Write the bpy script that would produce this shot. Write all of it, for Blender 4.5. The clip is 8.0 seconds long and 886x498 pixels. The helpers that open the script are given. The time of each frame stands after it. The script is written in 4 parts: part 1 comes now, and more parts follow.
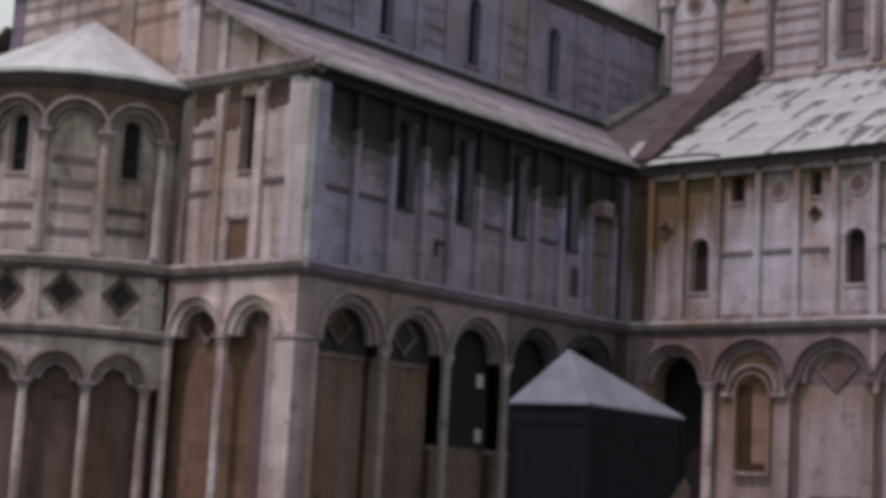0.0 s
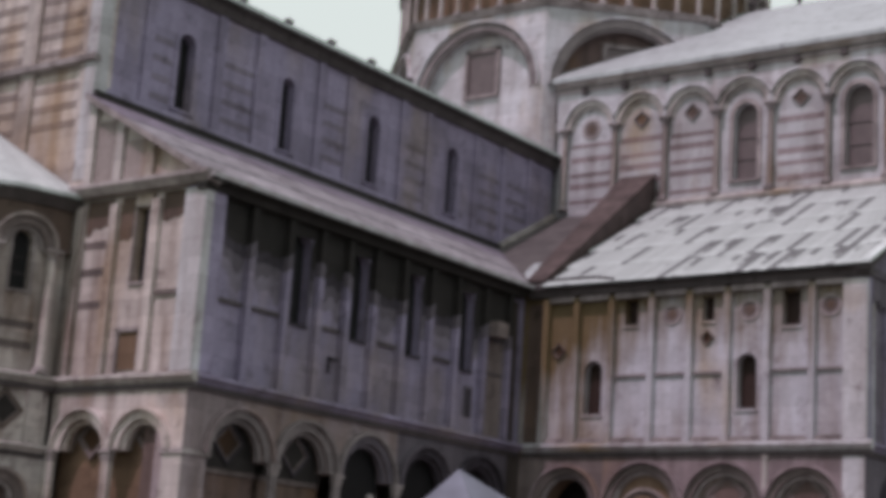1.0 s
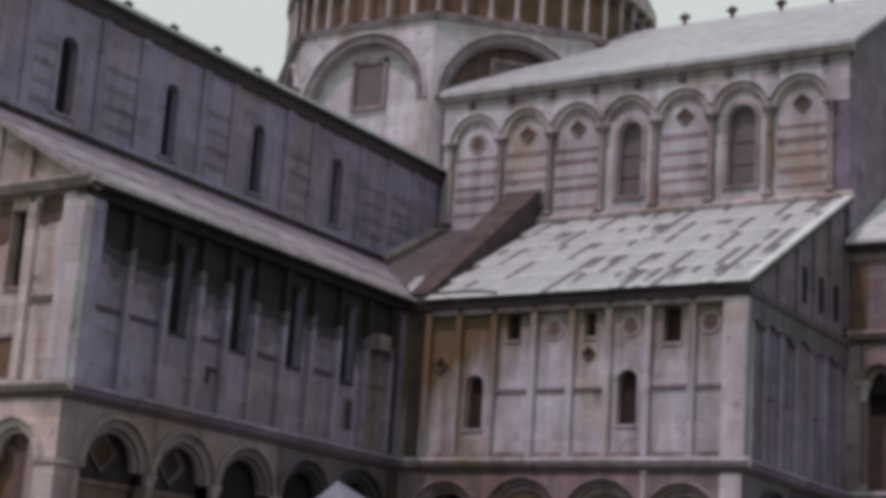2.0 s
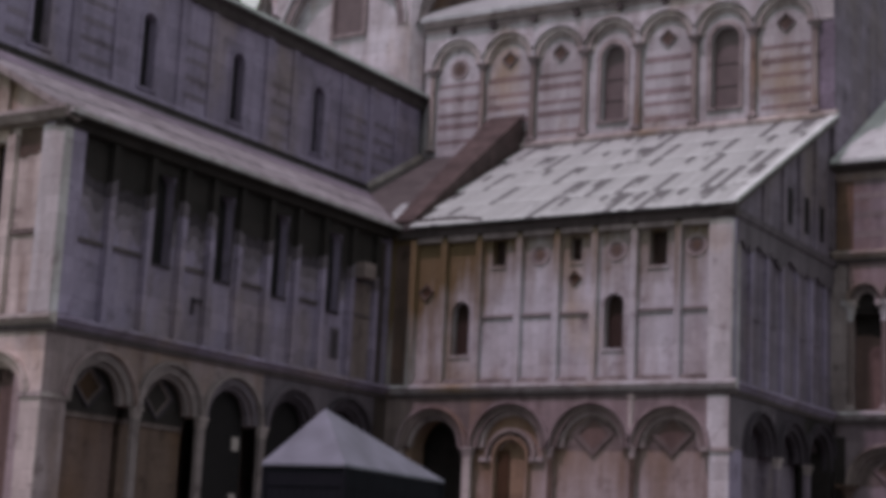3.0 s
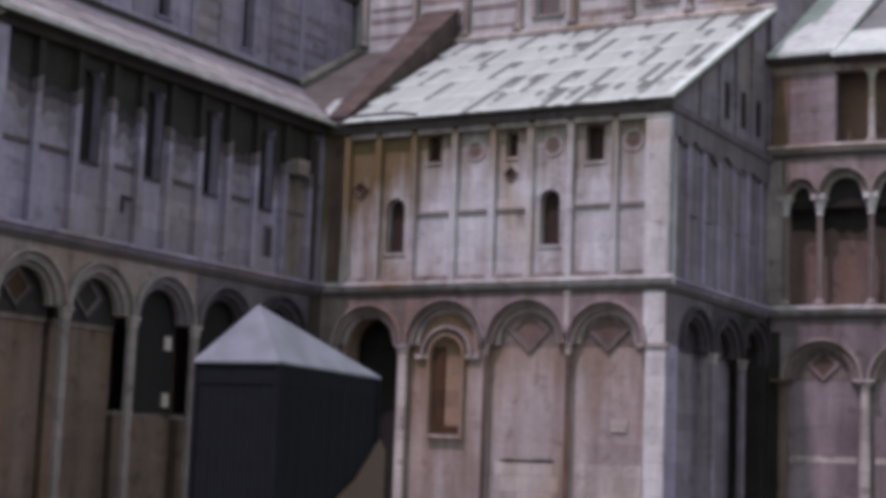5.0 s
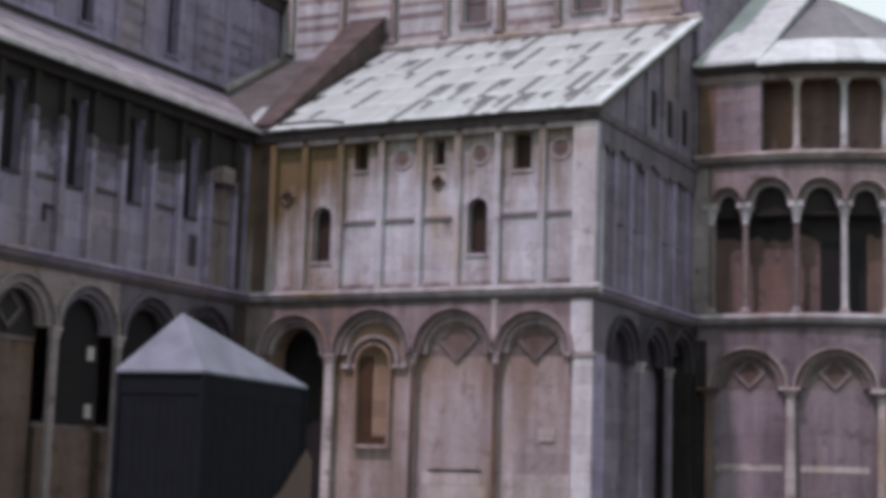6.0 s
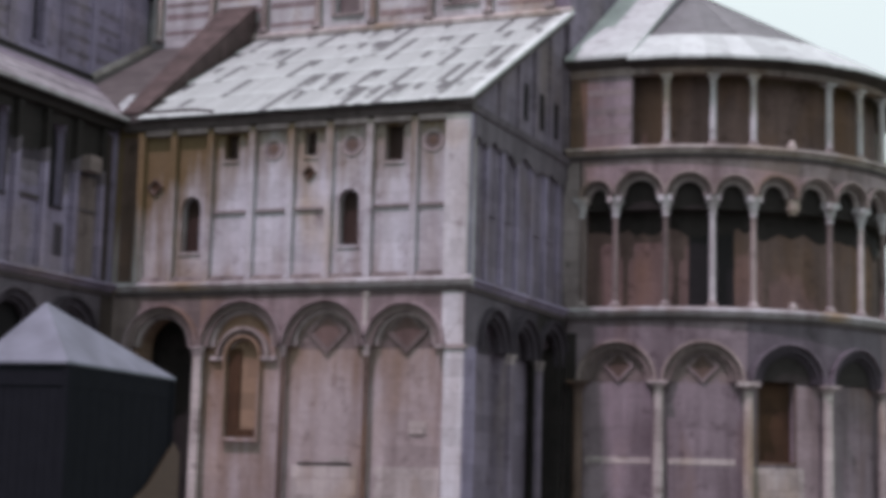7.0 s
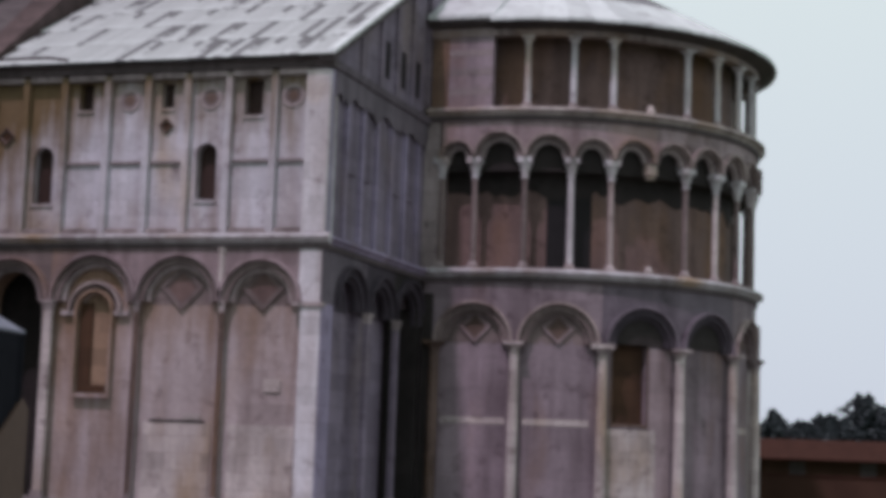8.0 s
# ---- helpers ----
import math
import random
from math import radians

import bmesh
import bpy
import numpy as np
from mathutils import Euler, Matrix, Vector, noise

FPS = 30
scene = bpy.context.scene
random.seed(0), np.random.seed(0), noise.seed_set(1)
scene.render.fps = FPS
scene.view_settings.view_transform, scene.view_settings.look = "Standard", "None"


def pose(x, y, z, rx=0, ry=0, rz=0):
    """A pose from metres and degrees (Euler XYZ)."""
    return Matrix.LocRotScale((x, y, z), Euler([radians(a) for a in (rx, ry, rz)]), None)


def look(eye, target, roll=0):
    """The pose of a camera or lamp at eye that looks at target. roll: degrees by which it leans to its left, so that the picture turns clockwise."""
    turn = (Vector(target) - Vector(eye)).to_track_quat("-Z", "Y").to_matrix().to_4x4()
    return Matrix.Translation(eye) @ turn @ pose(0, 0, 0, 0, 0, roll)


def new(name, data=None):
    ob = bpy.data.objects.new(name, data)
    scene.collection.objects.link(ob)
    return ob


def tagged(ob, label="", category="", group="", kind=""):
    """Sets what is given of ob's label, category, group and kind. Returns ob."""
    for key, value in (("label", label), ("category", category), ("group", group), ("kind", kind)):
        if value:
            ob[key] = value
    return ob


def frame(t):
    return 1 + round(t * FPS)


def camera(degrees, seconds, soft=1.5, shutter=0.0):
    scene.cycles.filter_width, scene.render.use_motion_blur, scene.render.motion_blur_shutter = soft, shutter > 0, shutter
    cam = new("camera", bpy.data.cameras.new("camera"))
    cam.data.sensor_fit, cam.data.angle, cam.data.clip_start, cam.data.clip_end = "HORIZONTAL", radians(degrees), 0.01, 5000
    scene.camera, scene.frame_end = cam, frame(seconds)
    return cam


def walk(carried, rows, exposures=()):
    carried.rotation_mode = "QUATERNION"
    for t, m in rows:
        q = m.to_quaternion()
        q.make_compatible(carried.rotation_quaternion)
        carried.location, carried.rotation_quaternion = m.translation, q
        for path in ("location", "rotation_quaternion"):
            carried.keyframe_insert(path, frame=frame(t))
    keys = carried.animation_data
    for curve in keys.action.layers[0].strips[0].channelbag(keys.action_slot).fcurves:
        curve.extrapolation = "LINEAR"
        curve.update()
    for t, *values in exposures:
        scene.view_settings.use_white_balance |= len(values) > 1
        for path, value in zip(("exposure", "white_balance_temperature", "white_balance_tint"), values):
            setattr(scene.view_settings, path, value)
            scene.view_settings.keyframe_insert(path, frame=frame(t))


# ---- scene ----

# ---- camera: a hand-held long lens, a slow step forward ----
cam = camera(29.3, 8.0, soft=5.0, shutter=0.4)
ROWS = [  # seconds, x, y, z, yaw, pitch, lean
    (0.0, 30.042, -45.173, 1.8, 39.98, 8.32, 2.99),
    (0.5, 29.968, -45.057, 1.8, 39.09, 9.73, 3.37),
    (1.0, 29.893, -44.934, 1.8, 36.63, 12.56, 3.68),
    (1.5, 29.811, -44.818, 1.8, 34.37, 13.32, 3.96),
    (1.7, 29.784, -44.771, 1.8, 33.55, 13.45, 4.00),
    (2.8, 29.614, -44.513, 1.8, 31.68, 11.71, 3.16),
    (3.0, 29.580, -44.466, 1.8, 31.95, 10.92, 2.77),
    (3.5, 29.506, -44.342, 1.8, 32.18, 8.67, 1.99),
    (4.0, 29.424, -44.227, 1.8, 31.49, 8.16, 1.84),
    (4.2, 29.390, -44.179, 1.8, 31.16, 7.30, 1.74),
    (5.3, 29.219, -43.914, 1.8, 28.79, 7.92, 1.83),
    (5.5, 29.192, -43.867, 1.8, 28.28, 8.10, 1.52),
    (6.0, 29.111, -43.751, 1.8, 27.05, 8.05, 1.74),
    (6.5, 29.036, -43.629, 1.8, 25.37, 8.15, 1.48),
    (7.0, 28.954, -43.506, 1.8, 22.61, 7.94, 1.51),
    (7.5, 28.873, -43.391, 1.8, 19.88, 7.87, 1.93),
    (8.0, 28.798, -43.269, 1.8, 17.68, 6.73, 2.02),
]


def aim(x, y, z, yaw, pitch, lean):
    a, e = radians(yaw), radians(pitch)
    way = Vector((-math.sin(a) * math.cos(e), math.cos(a) * math.cos(e), math.sin(e)))
    eye = Vector((x, y, z))
    return look(eye, eye + way, lean)


EXPOSURES = [(0.0, -1.74, 6240, 59), (0.5, -1.56, 6140, 57), (1.0, -1.58, 6140, 55), (1.5, -1.66, 6200, 54), (3.0, -2.02, 6180, 63), (3.5, -1.66, 6180, 60), (4.2, -1.6, 6080, 56),
             (5.5, -1.24, 5960, 53), (6.0, -1.3, 5960, 53), (7.0, -1.33, 5980, 53), (7.5, -1.45, 6050, 52), (8.0, -1.56, 5970, 54)]
walk(cam, [(r[0], aim(*r[1:])) for r in ROWS], EXPOSURES)

# ---- daylight ----
SUN_ELEV, SUN_AZ = 60.0, 190.0     # degrees; azimuth clockwise from north (+y)
world = bpy.data.worlds.new("sky")
scene.world = world
world.use_nodes = True
wn, wl = world.node_tree.nodes, world.node_tree.links
sky = wn.new("ShaderNodeTexSky")
sky.sky_type, sky.sun_disc = "NISHITA", False
sky.sun_elevation, sky.sun_rotation = radians(SUN_ELEV), radians(SUN_AZ)
sky.air_density, sky.dust_density, sky.ozone_density = 1.0, 4.0, 1.0
haze = wn.new("ShaderNodeMix")      # a bright, milky sky
haze.data_type = "RGBA"
haze.inputs["Factor"].default_value = 0.85
sky_co, sky_z, sky_up, veil = wn.new("ShaderNodeTexCoord"), wn.new("ShaderNodeSeparateXYZ"), wn.new("ShaderNodeMapRange"), wn.new("ShaderNodeMix")
veil.data_type = "RGBA"
veil.inputs["A"].default_value, veil.inputs["B"].default_value = (14.6, 19.6, 15.9, 1), (17.2, 24.0, 16.8, 1)     # pale grey low down, pale green higher up
sky_up.inputs["From Min"].default_value, sky_up.inputs["From Max"].default_value = 0.02, 0.32
wl.new(sky_co.outputs["Generated"], sky_z.inputs[0])
wl.new(sky_z.outputs[2], sky_up.inputs["Value"])
wl.new(sky_up.outputs[0], veil.inputs["Factor"])
wl.new(veil.outputs["Result"], haze.inputs["B"])
wl.new(sky.outputs[0], haze.inputs["A"])
wl.new(haze.outputs["Result"], wn["Background"].inputs[0])
wn["Background"].inputs[1].default_value = 0.12
sun = new("sun", bpy.data.lights.new("sun", "SUN"))
sun.data.energy, sun.data.angle, sun.data.color = 5.0, radians(2.0), (1.0, 0.92, 0.84)
e, a = radians(SUN_ELEV), radians(SUN_AZ)
to_sun = Vector((math.sin(a) * math.cos(e), math.cos(a) * math.cos(e), math.sin(e)))
sun.matrix_world = look(to_sun * 100, (0, 0, 0))

# ---- materials ----
GRIME = 0.72      # old surfaces are a little duller than clean ones


def stone(name, base, stain, rough=0.85, big=0.35, amount=0.6, block=0.16, bump=0.3, warm=None, size=(1.1, 0.48), wash=None):
    """Weathered stone: fine grain, broad stains, streaks that run down, faint courses; each piece differs a little."""
    base, stain = [c * GRIME for c in base], [c * GRIME for c in stain]
    m = bpy.data.materials.new(name)
    m.use_nodes = True
    n, l = m.node_tree.nodes, m.node_tree.links
    b = n["Principled BSDF"]
    b.inputs["Roughness"].default_value, b.inputs["Specular IOR Level"].default_value = rough, 0.25
    co = n.new("ShaderNodeTexCoord")
    big_n = n.new("ShaderNodeTexNoise")
    big_n.inputs["Scale"].default_value, big_n.inputs["Detail"].default_value = big, 6.0
    l.new(co.outputs["Object"], big_n.inputs["Vector"])
    sq = n.new("ShaderNodeMapping")
    sq.inputs["Scale"].default_value = (1.6, 1.6, 0.16)
    l.new(co.outputs["Object"], sq.inputs["Vector"])
    drip = n.new("ShaderNodeTexNoise")
    drip.inputs["Scale"].default_value, drip.inputs["Detail"].default_value = 1.4, 5.0
    l.new(sq.outputs[0], drip.inputs["Vector"])
    fine = n.new("ShaderNodeTexNoise")
    fine.inputs["Scale"].default_value, fine.inputs["Detail"].default_value = 7.0, 8.0
    l.new(co.outputs["Object"], fine.inputs["Vector"])
    mul = n.new("ShaderNodeMath")
    mul.operation = "MULTIPLY_ADD"
    mul.inputs[1].default_value = 0.6
    l.new(drip.outputs[0], mul.inputs[0])
    half = n.new("ShaderNodeMath")
    half.operation = "MULTIPLY"
    half.inputs[1].default_value = 0.5
    l.new(big_n.outputs[0], half.inputs[0])
    l.new(half.outputs[0], mul.inputs[2])
    ramp = n.new("ShaderNodeMapRange")
    ramp.inputs["From Min"].default_value, ramp.inputs["From Max"].default_value = 0.45, 0.72
    ramp.inputs["To Max"].default_value = amount
    l.new(mul.outputs[0], ramp.inputs["Value"])
    mix = n.new("ShaderNodeMix")
    mix.data_type = "RGBA"
    mix.inputs["A"].default_value, mix.inputs["B"].default_value = (*base, 1), (*stain, 1)
    l.new(ramp.outputs[0], mix.inputs["Factor"])
    last = mix.outputs["Result"]
    if warm:
        wm = n.new("ShaderNodeTexNoise")
        wm.inputs["Scale"].default_value, wm.inputs["Detail"].default_value = 0.5, 6.0
        off = n.new("ShaderNodeMapping")
        off.inputs["Location"].default_value, off.inputs["Scale"].default_value = (31.0, 7.0, 3.0), (1.0, 1.0, 0.4)
        l.new(co.outputs["Object"], off.inputs["Vector"])
        l.new(off.outputs[0], wm.inputs["Vector"])
        wr = n.new("ShaderNodeMapRange")
        wr.inputs["From Min"].default_value, wr.inputs["From Max"].default_value = 0.52, 0.70
        wr.inputs["To Max"].default_value = 0.9
        l.new(wm.outputs[0], wr.inputs["Value"])
        mw = n.new("ShaderNodeMix")
        mw.data_type = "RGBA"
        mw.inputs["B"].default_value = (*[c * GRIME for c in warm], 1)
        l.new(wr.outputs[0], mw.inputs["Factor"])
        l.new(last, mw.inputs["A"])
        last = mw.outputs["Result"]
    info = n.new("ShaderNodeObjectInfo")
    val = n.new("ShaderNodeMapRange")
    val.inputs["To Min"].default_value, val.inputs["To Max"].default_value = 0.88, 1.1
    l.new(info.outputs["Random"], val.inputs["Value"])
    gr = n.new("ShaderNodeMapRange")
    gr.inputs["From Min"].default_value, gr.inputs["From Max"].default_value = 0.3, 0.7
    gr.inputs["To Min"].default_value, gr.inputs["To Max"].default_value = 0.9, 1.08
    l.new(fine.outputs[0], gr.inputs["Value"])
    both = n.new("ShaderNodeMath")
    both.operation = "MULTIPLY"
    l.new(val.outputs[0], both.inputs[0])
    l.new(gr.outputs[0], both.inputs[1])
    xyz, flat_v, add_xy = n.new("ShaderNodeSeparateXYZ"), n.new("ShaderNodeCombineXYZ"), n.new("ShaderNodeMath")
    l.new(co.outputs["Object"], xyz.inputs[0])
    l.new(xyz.outputs[0], add_xy.inputs[0])
    l.new(xyz.outputs[1], add_xy.inputs[1])
    l.new(add_xy.outputs[0], flat_v.inputs[0])
    l.new(xyz.outputs[2], flat_v.inputs[1])
    bk = n.new("ShaderNodeTexBrick")
    bk.inputs["Color1"].default_value, bk.inputs["Color2"].default_value = (1 - block, 1 - block, 1 - block, 1), (1 + block, 1 + block, 1 + block, 1)
    bk.inputs["Mortar"].default_value = (1 - 1.2 * block, 1 - 1.3 * block, 1 - 1.3 * block, 1)
    bk.inputs["Scale"].default_value, bk.inputs["Mortar Size"].default_value = 1.0, 0.012
    bk.inputs["Brick Width"].default_value, bk.inputs["Row Height"].default_value = size
    l.new(flat_v.outputs[0], bk.inputs["Vector"])
    tone = n.new("ShaderNodeMix")
    tone.data_type, tone.blend_type = "RGBA", "MULTIPLY"
    tone.inputs["Factor"].default_value = 1.0
    l.new(last, tone.inputs["A"])
    l.new(bk.outputs["Color"], tone.inputs["B"])
    last = tone.outputs["Result"]
    blot = n.new("ShaderNodeTexNoise")
    blot.inputs["Scale"].default_value, blot.inputs["Detail"].default_value, blot.inputs["Roughness"].default_value = 1.7, 5.0, 0.65
    l.new(co.outputs["Object"], blot.inputs["Vector"])
    br = n.new("ShaderNodeMapRange")
    br.inputs["From Min"].default_value, br.inputs["From Max"].default_value = 0.56, 0.74
    br.inputs["To Max"].default_value = 0.75
    l.new(blot.outputs[0], br.inputs["Value"])
    crust = n.new("ShaderNodeMix")
    crust.data_type = "RGBA"
    crust.inputs["B"].default_value = (stain[0] * 0.55, stain[1] * 0.5, stain[2] * 0.5, 1)
    l.new(br.outputs[0], crust.inputs["Factor"])
    l.new(last, crust.inputs["A"])
    last = crust.outputs["Result"]
    if wash:                          # rust-coloured run-off that streaks down one end of a wall
        tint, x_from, x_to, z_from, z_to, weight, start = wash
        hx, hz = n.new("ShaderNodeMapRange"), n.new("ShaderNodeMapRange")
        hx.inputs["From Min"].default_value, hx.inputs["From Max"].default_value = x_from, x_to
        hz.inputs["From Min"].default_value, hz.inputs["From Max"].default_value = z_from, z_to
        hx.inputs["To Max"].default_value, hz.inputs["To Max"].default_value = 0.34, 0.46
        l.new(xyz.outputs[0], hx.inputs["Value"])
        l.new(xyz.outputs[2], hz.inputs["Value"])
        h1, h2 = n.new("ShaderNodeMath"), n.new("ShaderNodeMath")
        h1.operation = h2.operation = "ADD"
        l.new(hx.outputs[0], h1.inputs[0])
        l.new(hz.outputs[0], h1.inputs[1])
        l.new(h1.outputs[0], h2.inputs[0])
        l.new(mul.outputs[0], h2.inputs[1])
        hr = n.new("ShaderNodeMapRange")
        hr.inputs["From Min"].default_value, hr.inputs["From Max"].default_value, hr.inputs["To Max"].default_value = start, start + 0.34, weight
        l.new(h2.outputs[0], hr.inputs["Value"])
        hm = n.new("ShaderNodeMix")
        hm.data_type = "RGBA"
        hm.inputs["B"].default_value = (*[c * GRIME for c in tint], 1)
        l.new(hr.outputs[0], hm.inputs["Factor"])
        l.new(last, hm.inputs["A"])
        last = hm.outputs["Result"]
    hsv = n.new("ShaderNodeHueSaturation")
    l.new(both.outputs[0], hsv.inputs["Value"])
    l.new(last, hsv.inputs["Color"])
    l.new(hsv.outputs[0], b.inputs["Base Color"])
    bm = n.new("ShaderNodeBump")
    bm.inputs["Strength"].default_value, bm.inputs["Distance"].default_value = bump, 0.04
    l.new(fine.outputs[0], bm.inputs["Height"])
    l.new(bm.outputs[0], b.inputs["Normal"])
    return m


def plain(name, base, rough=0.6, metal=0.0, scale=3.0, spread=0.25, bump=0.1, gloss=0.4):
    m = bpy.data.materials.new(name)
    m.use_nodes = True
    n, l = m.node_tree.nodes, m.node_tree.links
    b = n["Principled BSDF"]
    b.inputs["Roughness"].default_value, b.inputs["Metallic"].default_value = rough, metal
    b.inputs["Specular IOR Level"].default_value = gloss
    co = n.new("ShaderNodeTexCoord")
    t = n.new("ShaderNodeTexNoise")
    t.inputs["Scale"].default_value, t.inputs["Detail"].default_value = scale, 6.0
    l.new(co.outputs["Object"], t.inputs["Vector"])
    mix = n.new("ShaderNodeMix")
    mix.data_type = "RGBA"
    mix.inputs["A"].default_value = (*[c * (1 - spread) for c in base], 1)
    mix.inputs["B"].default_value = (*[min(1, c * (1 + spread)) for c in base], 1)
    l.new(t.outputs[0], mix.inputs["Factor"])
    l.new(mix.outputs["Result"], b.inputs["Base Color"])
    bp = n.new("ShaderNodeBump")
    bp.inputs["Strength"].default_value, bp.inputs["Distance"].default_value = bump, 0.02
    l.new(t.outputs[0], bp.inputs["Height"])
    l.new(bp.outputs[0], b.inputs["Normal"])
    return m


def lead_sheet(name):
    """Pale roof sheets; some sheets carry dark lichen, picked piece by piece."""
    m = stone(name, (0.77, 0.83, 0.81), (0.50, 0.52, 0.52), rough=0.6, big=0.8, amount=0.5, bump=0.15)
    n, l = m.node_tree.nodes, m.node_tree.links
    b = n["Principled BSDF"]
    src = b.inputs["Base Color"].links[0].from_socket
    info, co = n.new("ShaderNodeObjectInfo"), n.new("ShaderNodeTexCoord")
    t = n.new("ShaderNodeTexNoise")
    t.inputs["Scale"].default_value, t.inputs["Detail"].default_value = 0.5, 3.0
    l.new(co.outputs["Object"], t.inputs["Vector"])
    add = n.new("ShaderNodeMath")
    add.operation = "MULTIPLY_ADD"
    add.inputs[1].default_value = 0.55
    l.new(info.outputs["Random"], add.inputs[0])
    l.new(t.outputs[0], add.inputs[2])
    r = n.new("ShaderNodeMapRange")
    r.inputs["From Min"].default_value, r.inputs["From Max"].default_value = 0.89, 0.93
    r.inputs["To Max"].default_value = 0.8
    l.new(add.outputs[0], r.inputs["Value"])
    mix = n.new("ShaderNodeMix")
    mix.data_type = "RGBA"
    mix.inputs["B"].default_value = (0.075, 0.07, 0.075, 1)
    l.new(r.outputs[0], mix.inputs["Factor"])
    l.new(src, mix.inputs["A"])
    l.new(mix.outputs["Result"], b.inputs["Base Color"])
    return m


MARBLE = stone("weathered_white_marble", (0.66, 0.60, 0.575), (0.26, 0.21, 0.195), warm=(0.42, 0.31, 0.21), amount=0.8)
UPPER = stone("grey_white_marble", (0.73, 0.73, 0.765), (0.38, 0.32, 0.31), warm=(0.50, 0.37, 0.24), amount=0.8, block=0.12)
STREAKED = stone("rust_streaked_white_marble", (0.73, 0.73, 0.79), (0.40, 0.33, 0.33), warm=(0.52, 0.41, 0.30), amount=0.75, block=0.1,
                 wash=((0.20, 0.13, 0.05), 4.6, 0.3, 9.4, 12.5, 0.95, 0.66))
FOOTED = stone("brown_streaked_marble", (0.60, 0.515, 0.515), (0.27, 0.205, 0.195), warm=(0.46, 0.335, 0.26), amount=0.8, block=0.1, size=(1.7, 0.95),
               wash=((0.33, 0.205, 0.12), 8.6, 4.0, 0.8, 5.8, 0.85, 0.88))
CREAM = stone("cream_weathered_marble", (0.83, 0.735, 0.70), (0.25, 0.165, 0.13), warm=(0.50, 0.34, 0.22), amount=0.95, block=0.14)
# Marble with the east-facing walls' lilac shade put into its colour.
SHADE_LILAC = stone("shade_tinted_lilac_marble", (0.405, 0.35, 0.49), (0.195, 0.16, 0.215), warm=(0.33, 0.265, 0.27), amount=0.7, block=0.15)
FELT = stone("streaky_lead_roof", (0.50, 0.47, 0.50), (0.19, 0.165, 0.18), amount=0.9, block=0.12, size=(2.2, 0.5))
UMBER = stone("dark_umber_stone", (0.19, 0.13, 0.105), (0.075, 0.052, 0.045), warm=(0.24, 0.14, 0.08), amount=0.8, block=0.1)
ORDER = stone("mauve_brown_marble", (0.43, 0.345, 0.36), (0.16, 0.11, 0.105), warm=(0.33, 0.22, 0.17), amount=0.85, block=0.1)
# Two dim steps between pale marble and black, used to grade painted shade.
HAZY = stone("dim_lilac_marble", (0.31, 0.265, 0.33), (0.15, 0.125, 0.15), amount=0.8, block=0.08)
MURK = stone("murky_shade_marble", (0.20, 0.17, 0.20), (0.10, 0.085, 0.10), amount=0.8, block=0.08)
# Darker east-wall marble; its grey-mauve holds the shade of that side.
SHADE_MAUVE = stone("shade_tinted_mauve_marble", (0.29, 0.245, 0.315), (0.13, 0.105, 0.13), warm=(0.25, 0.20, 0.20), amount=0.7, block=0.15)
LOWER = stone("brown_stained_marble", (0.46, 0.385, 0.365), (0.17, 0.122, 0.112), warm=(0.36, 0.23, 0.15), amount=0.85, block=0.1, size=(1.7, 0.95))
MAUVE = stone("mauve_weathered_marble", (0.36, 0.295, 0.325), (0.13, 0.095, 0.105), warm=(0.27, 0.18, 0.15), amount=0.85, block=0.1, size=(1.7, 0.95))
TRIM = stone("carved_marble_trim", (0.52, 0.45, 0.445), (0.14, 0.105, 0.10), amount=0.85)
DARK = stone("dark_grey_stone", (0.14, 0.115, 0.12), (0.08, 0.065, 0.065), amount=0.5)
DIM = stone("stained_arch_stone", (0.27, 0.215, 0.205), (0.10, 0.075, 0.07), amount=0.8, block=0.1)
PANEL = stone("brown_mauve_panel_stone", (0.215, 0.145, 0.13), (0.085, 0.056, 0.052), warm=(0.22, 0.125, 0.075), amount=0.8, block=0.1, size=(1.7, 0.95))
RUST = stone("dark_rusty_stone", (0.09, 0.046, 0.024), (0.045, 0.025, 0.016), amount=0.7)
# Near-black stone for soot and for shade put into the colour.
CRUST_SHADE = stone("soot_shade_marble", (0.088, 0.073, 0.09), (0.042, 0.034, 0.042), amount=0.8, block=0.05)
# Brown-black tone for the inner corner's crust and shade.
CORNER_SHADE = stone("brown_black_shade_crust", (0.10, 0.075, 0.065), (0.05, 0.038, 0.035), amount=0.7, block=0.05)
BAND = stone("grey_band_stone", (0.33, 0.28, 0.28), (0.18, 0.15, 0.15), amount=0.7)
# Blackest tone, for soot and for shade drawn in colour.
SOOT_SHADE = stone("soot_shade_stone", (0.042, 0.036, 0.034), (0.022, 0.019, 0.018), amount=0.6)
BROWN = stone("brown_raking_stone", (0.135, 0.095, 0.09), (0.06, 0.042, 0.04), amount=0.9, block=0.2, size=(0.9, 0.4))
TAN = stone("tan_plaster", (0.40, 0.27, 0.18), (0.24, 0.14, 0.09), amount=0.7)
OCHRE = stone("ochre_plaster", (0.27, 0.17, 0.11), (0.15, 0.09, 0.06), amount=0.6)
SHEET = lead_sheet("pale_roof_sheet")
PALE = stone("pale_lead_roof", (0.78, 0.85, 0.83), (0.50, 0.53, 0.54), rough=0.55, amount=0.5, bump=0.1, block=0.05)
COOL = stone("grey_lead_roof", (0.56, 0.61, 0.61), (0.38, 0.40, 0.41), rough=0.55, amount=0.6, bump=0.1, block=0.06)
DULL = stone("dull_lead_roof", (0.27, 0.27, 0.28), (0.16, 0.155, 0.16), rough=0.6, amount=0.6, bump=0.1, block=0.08)
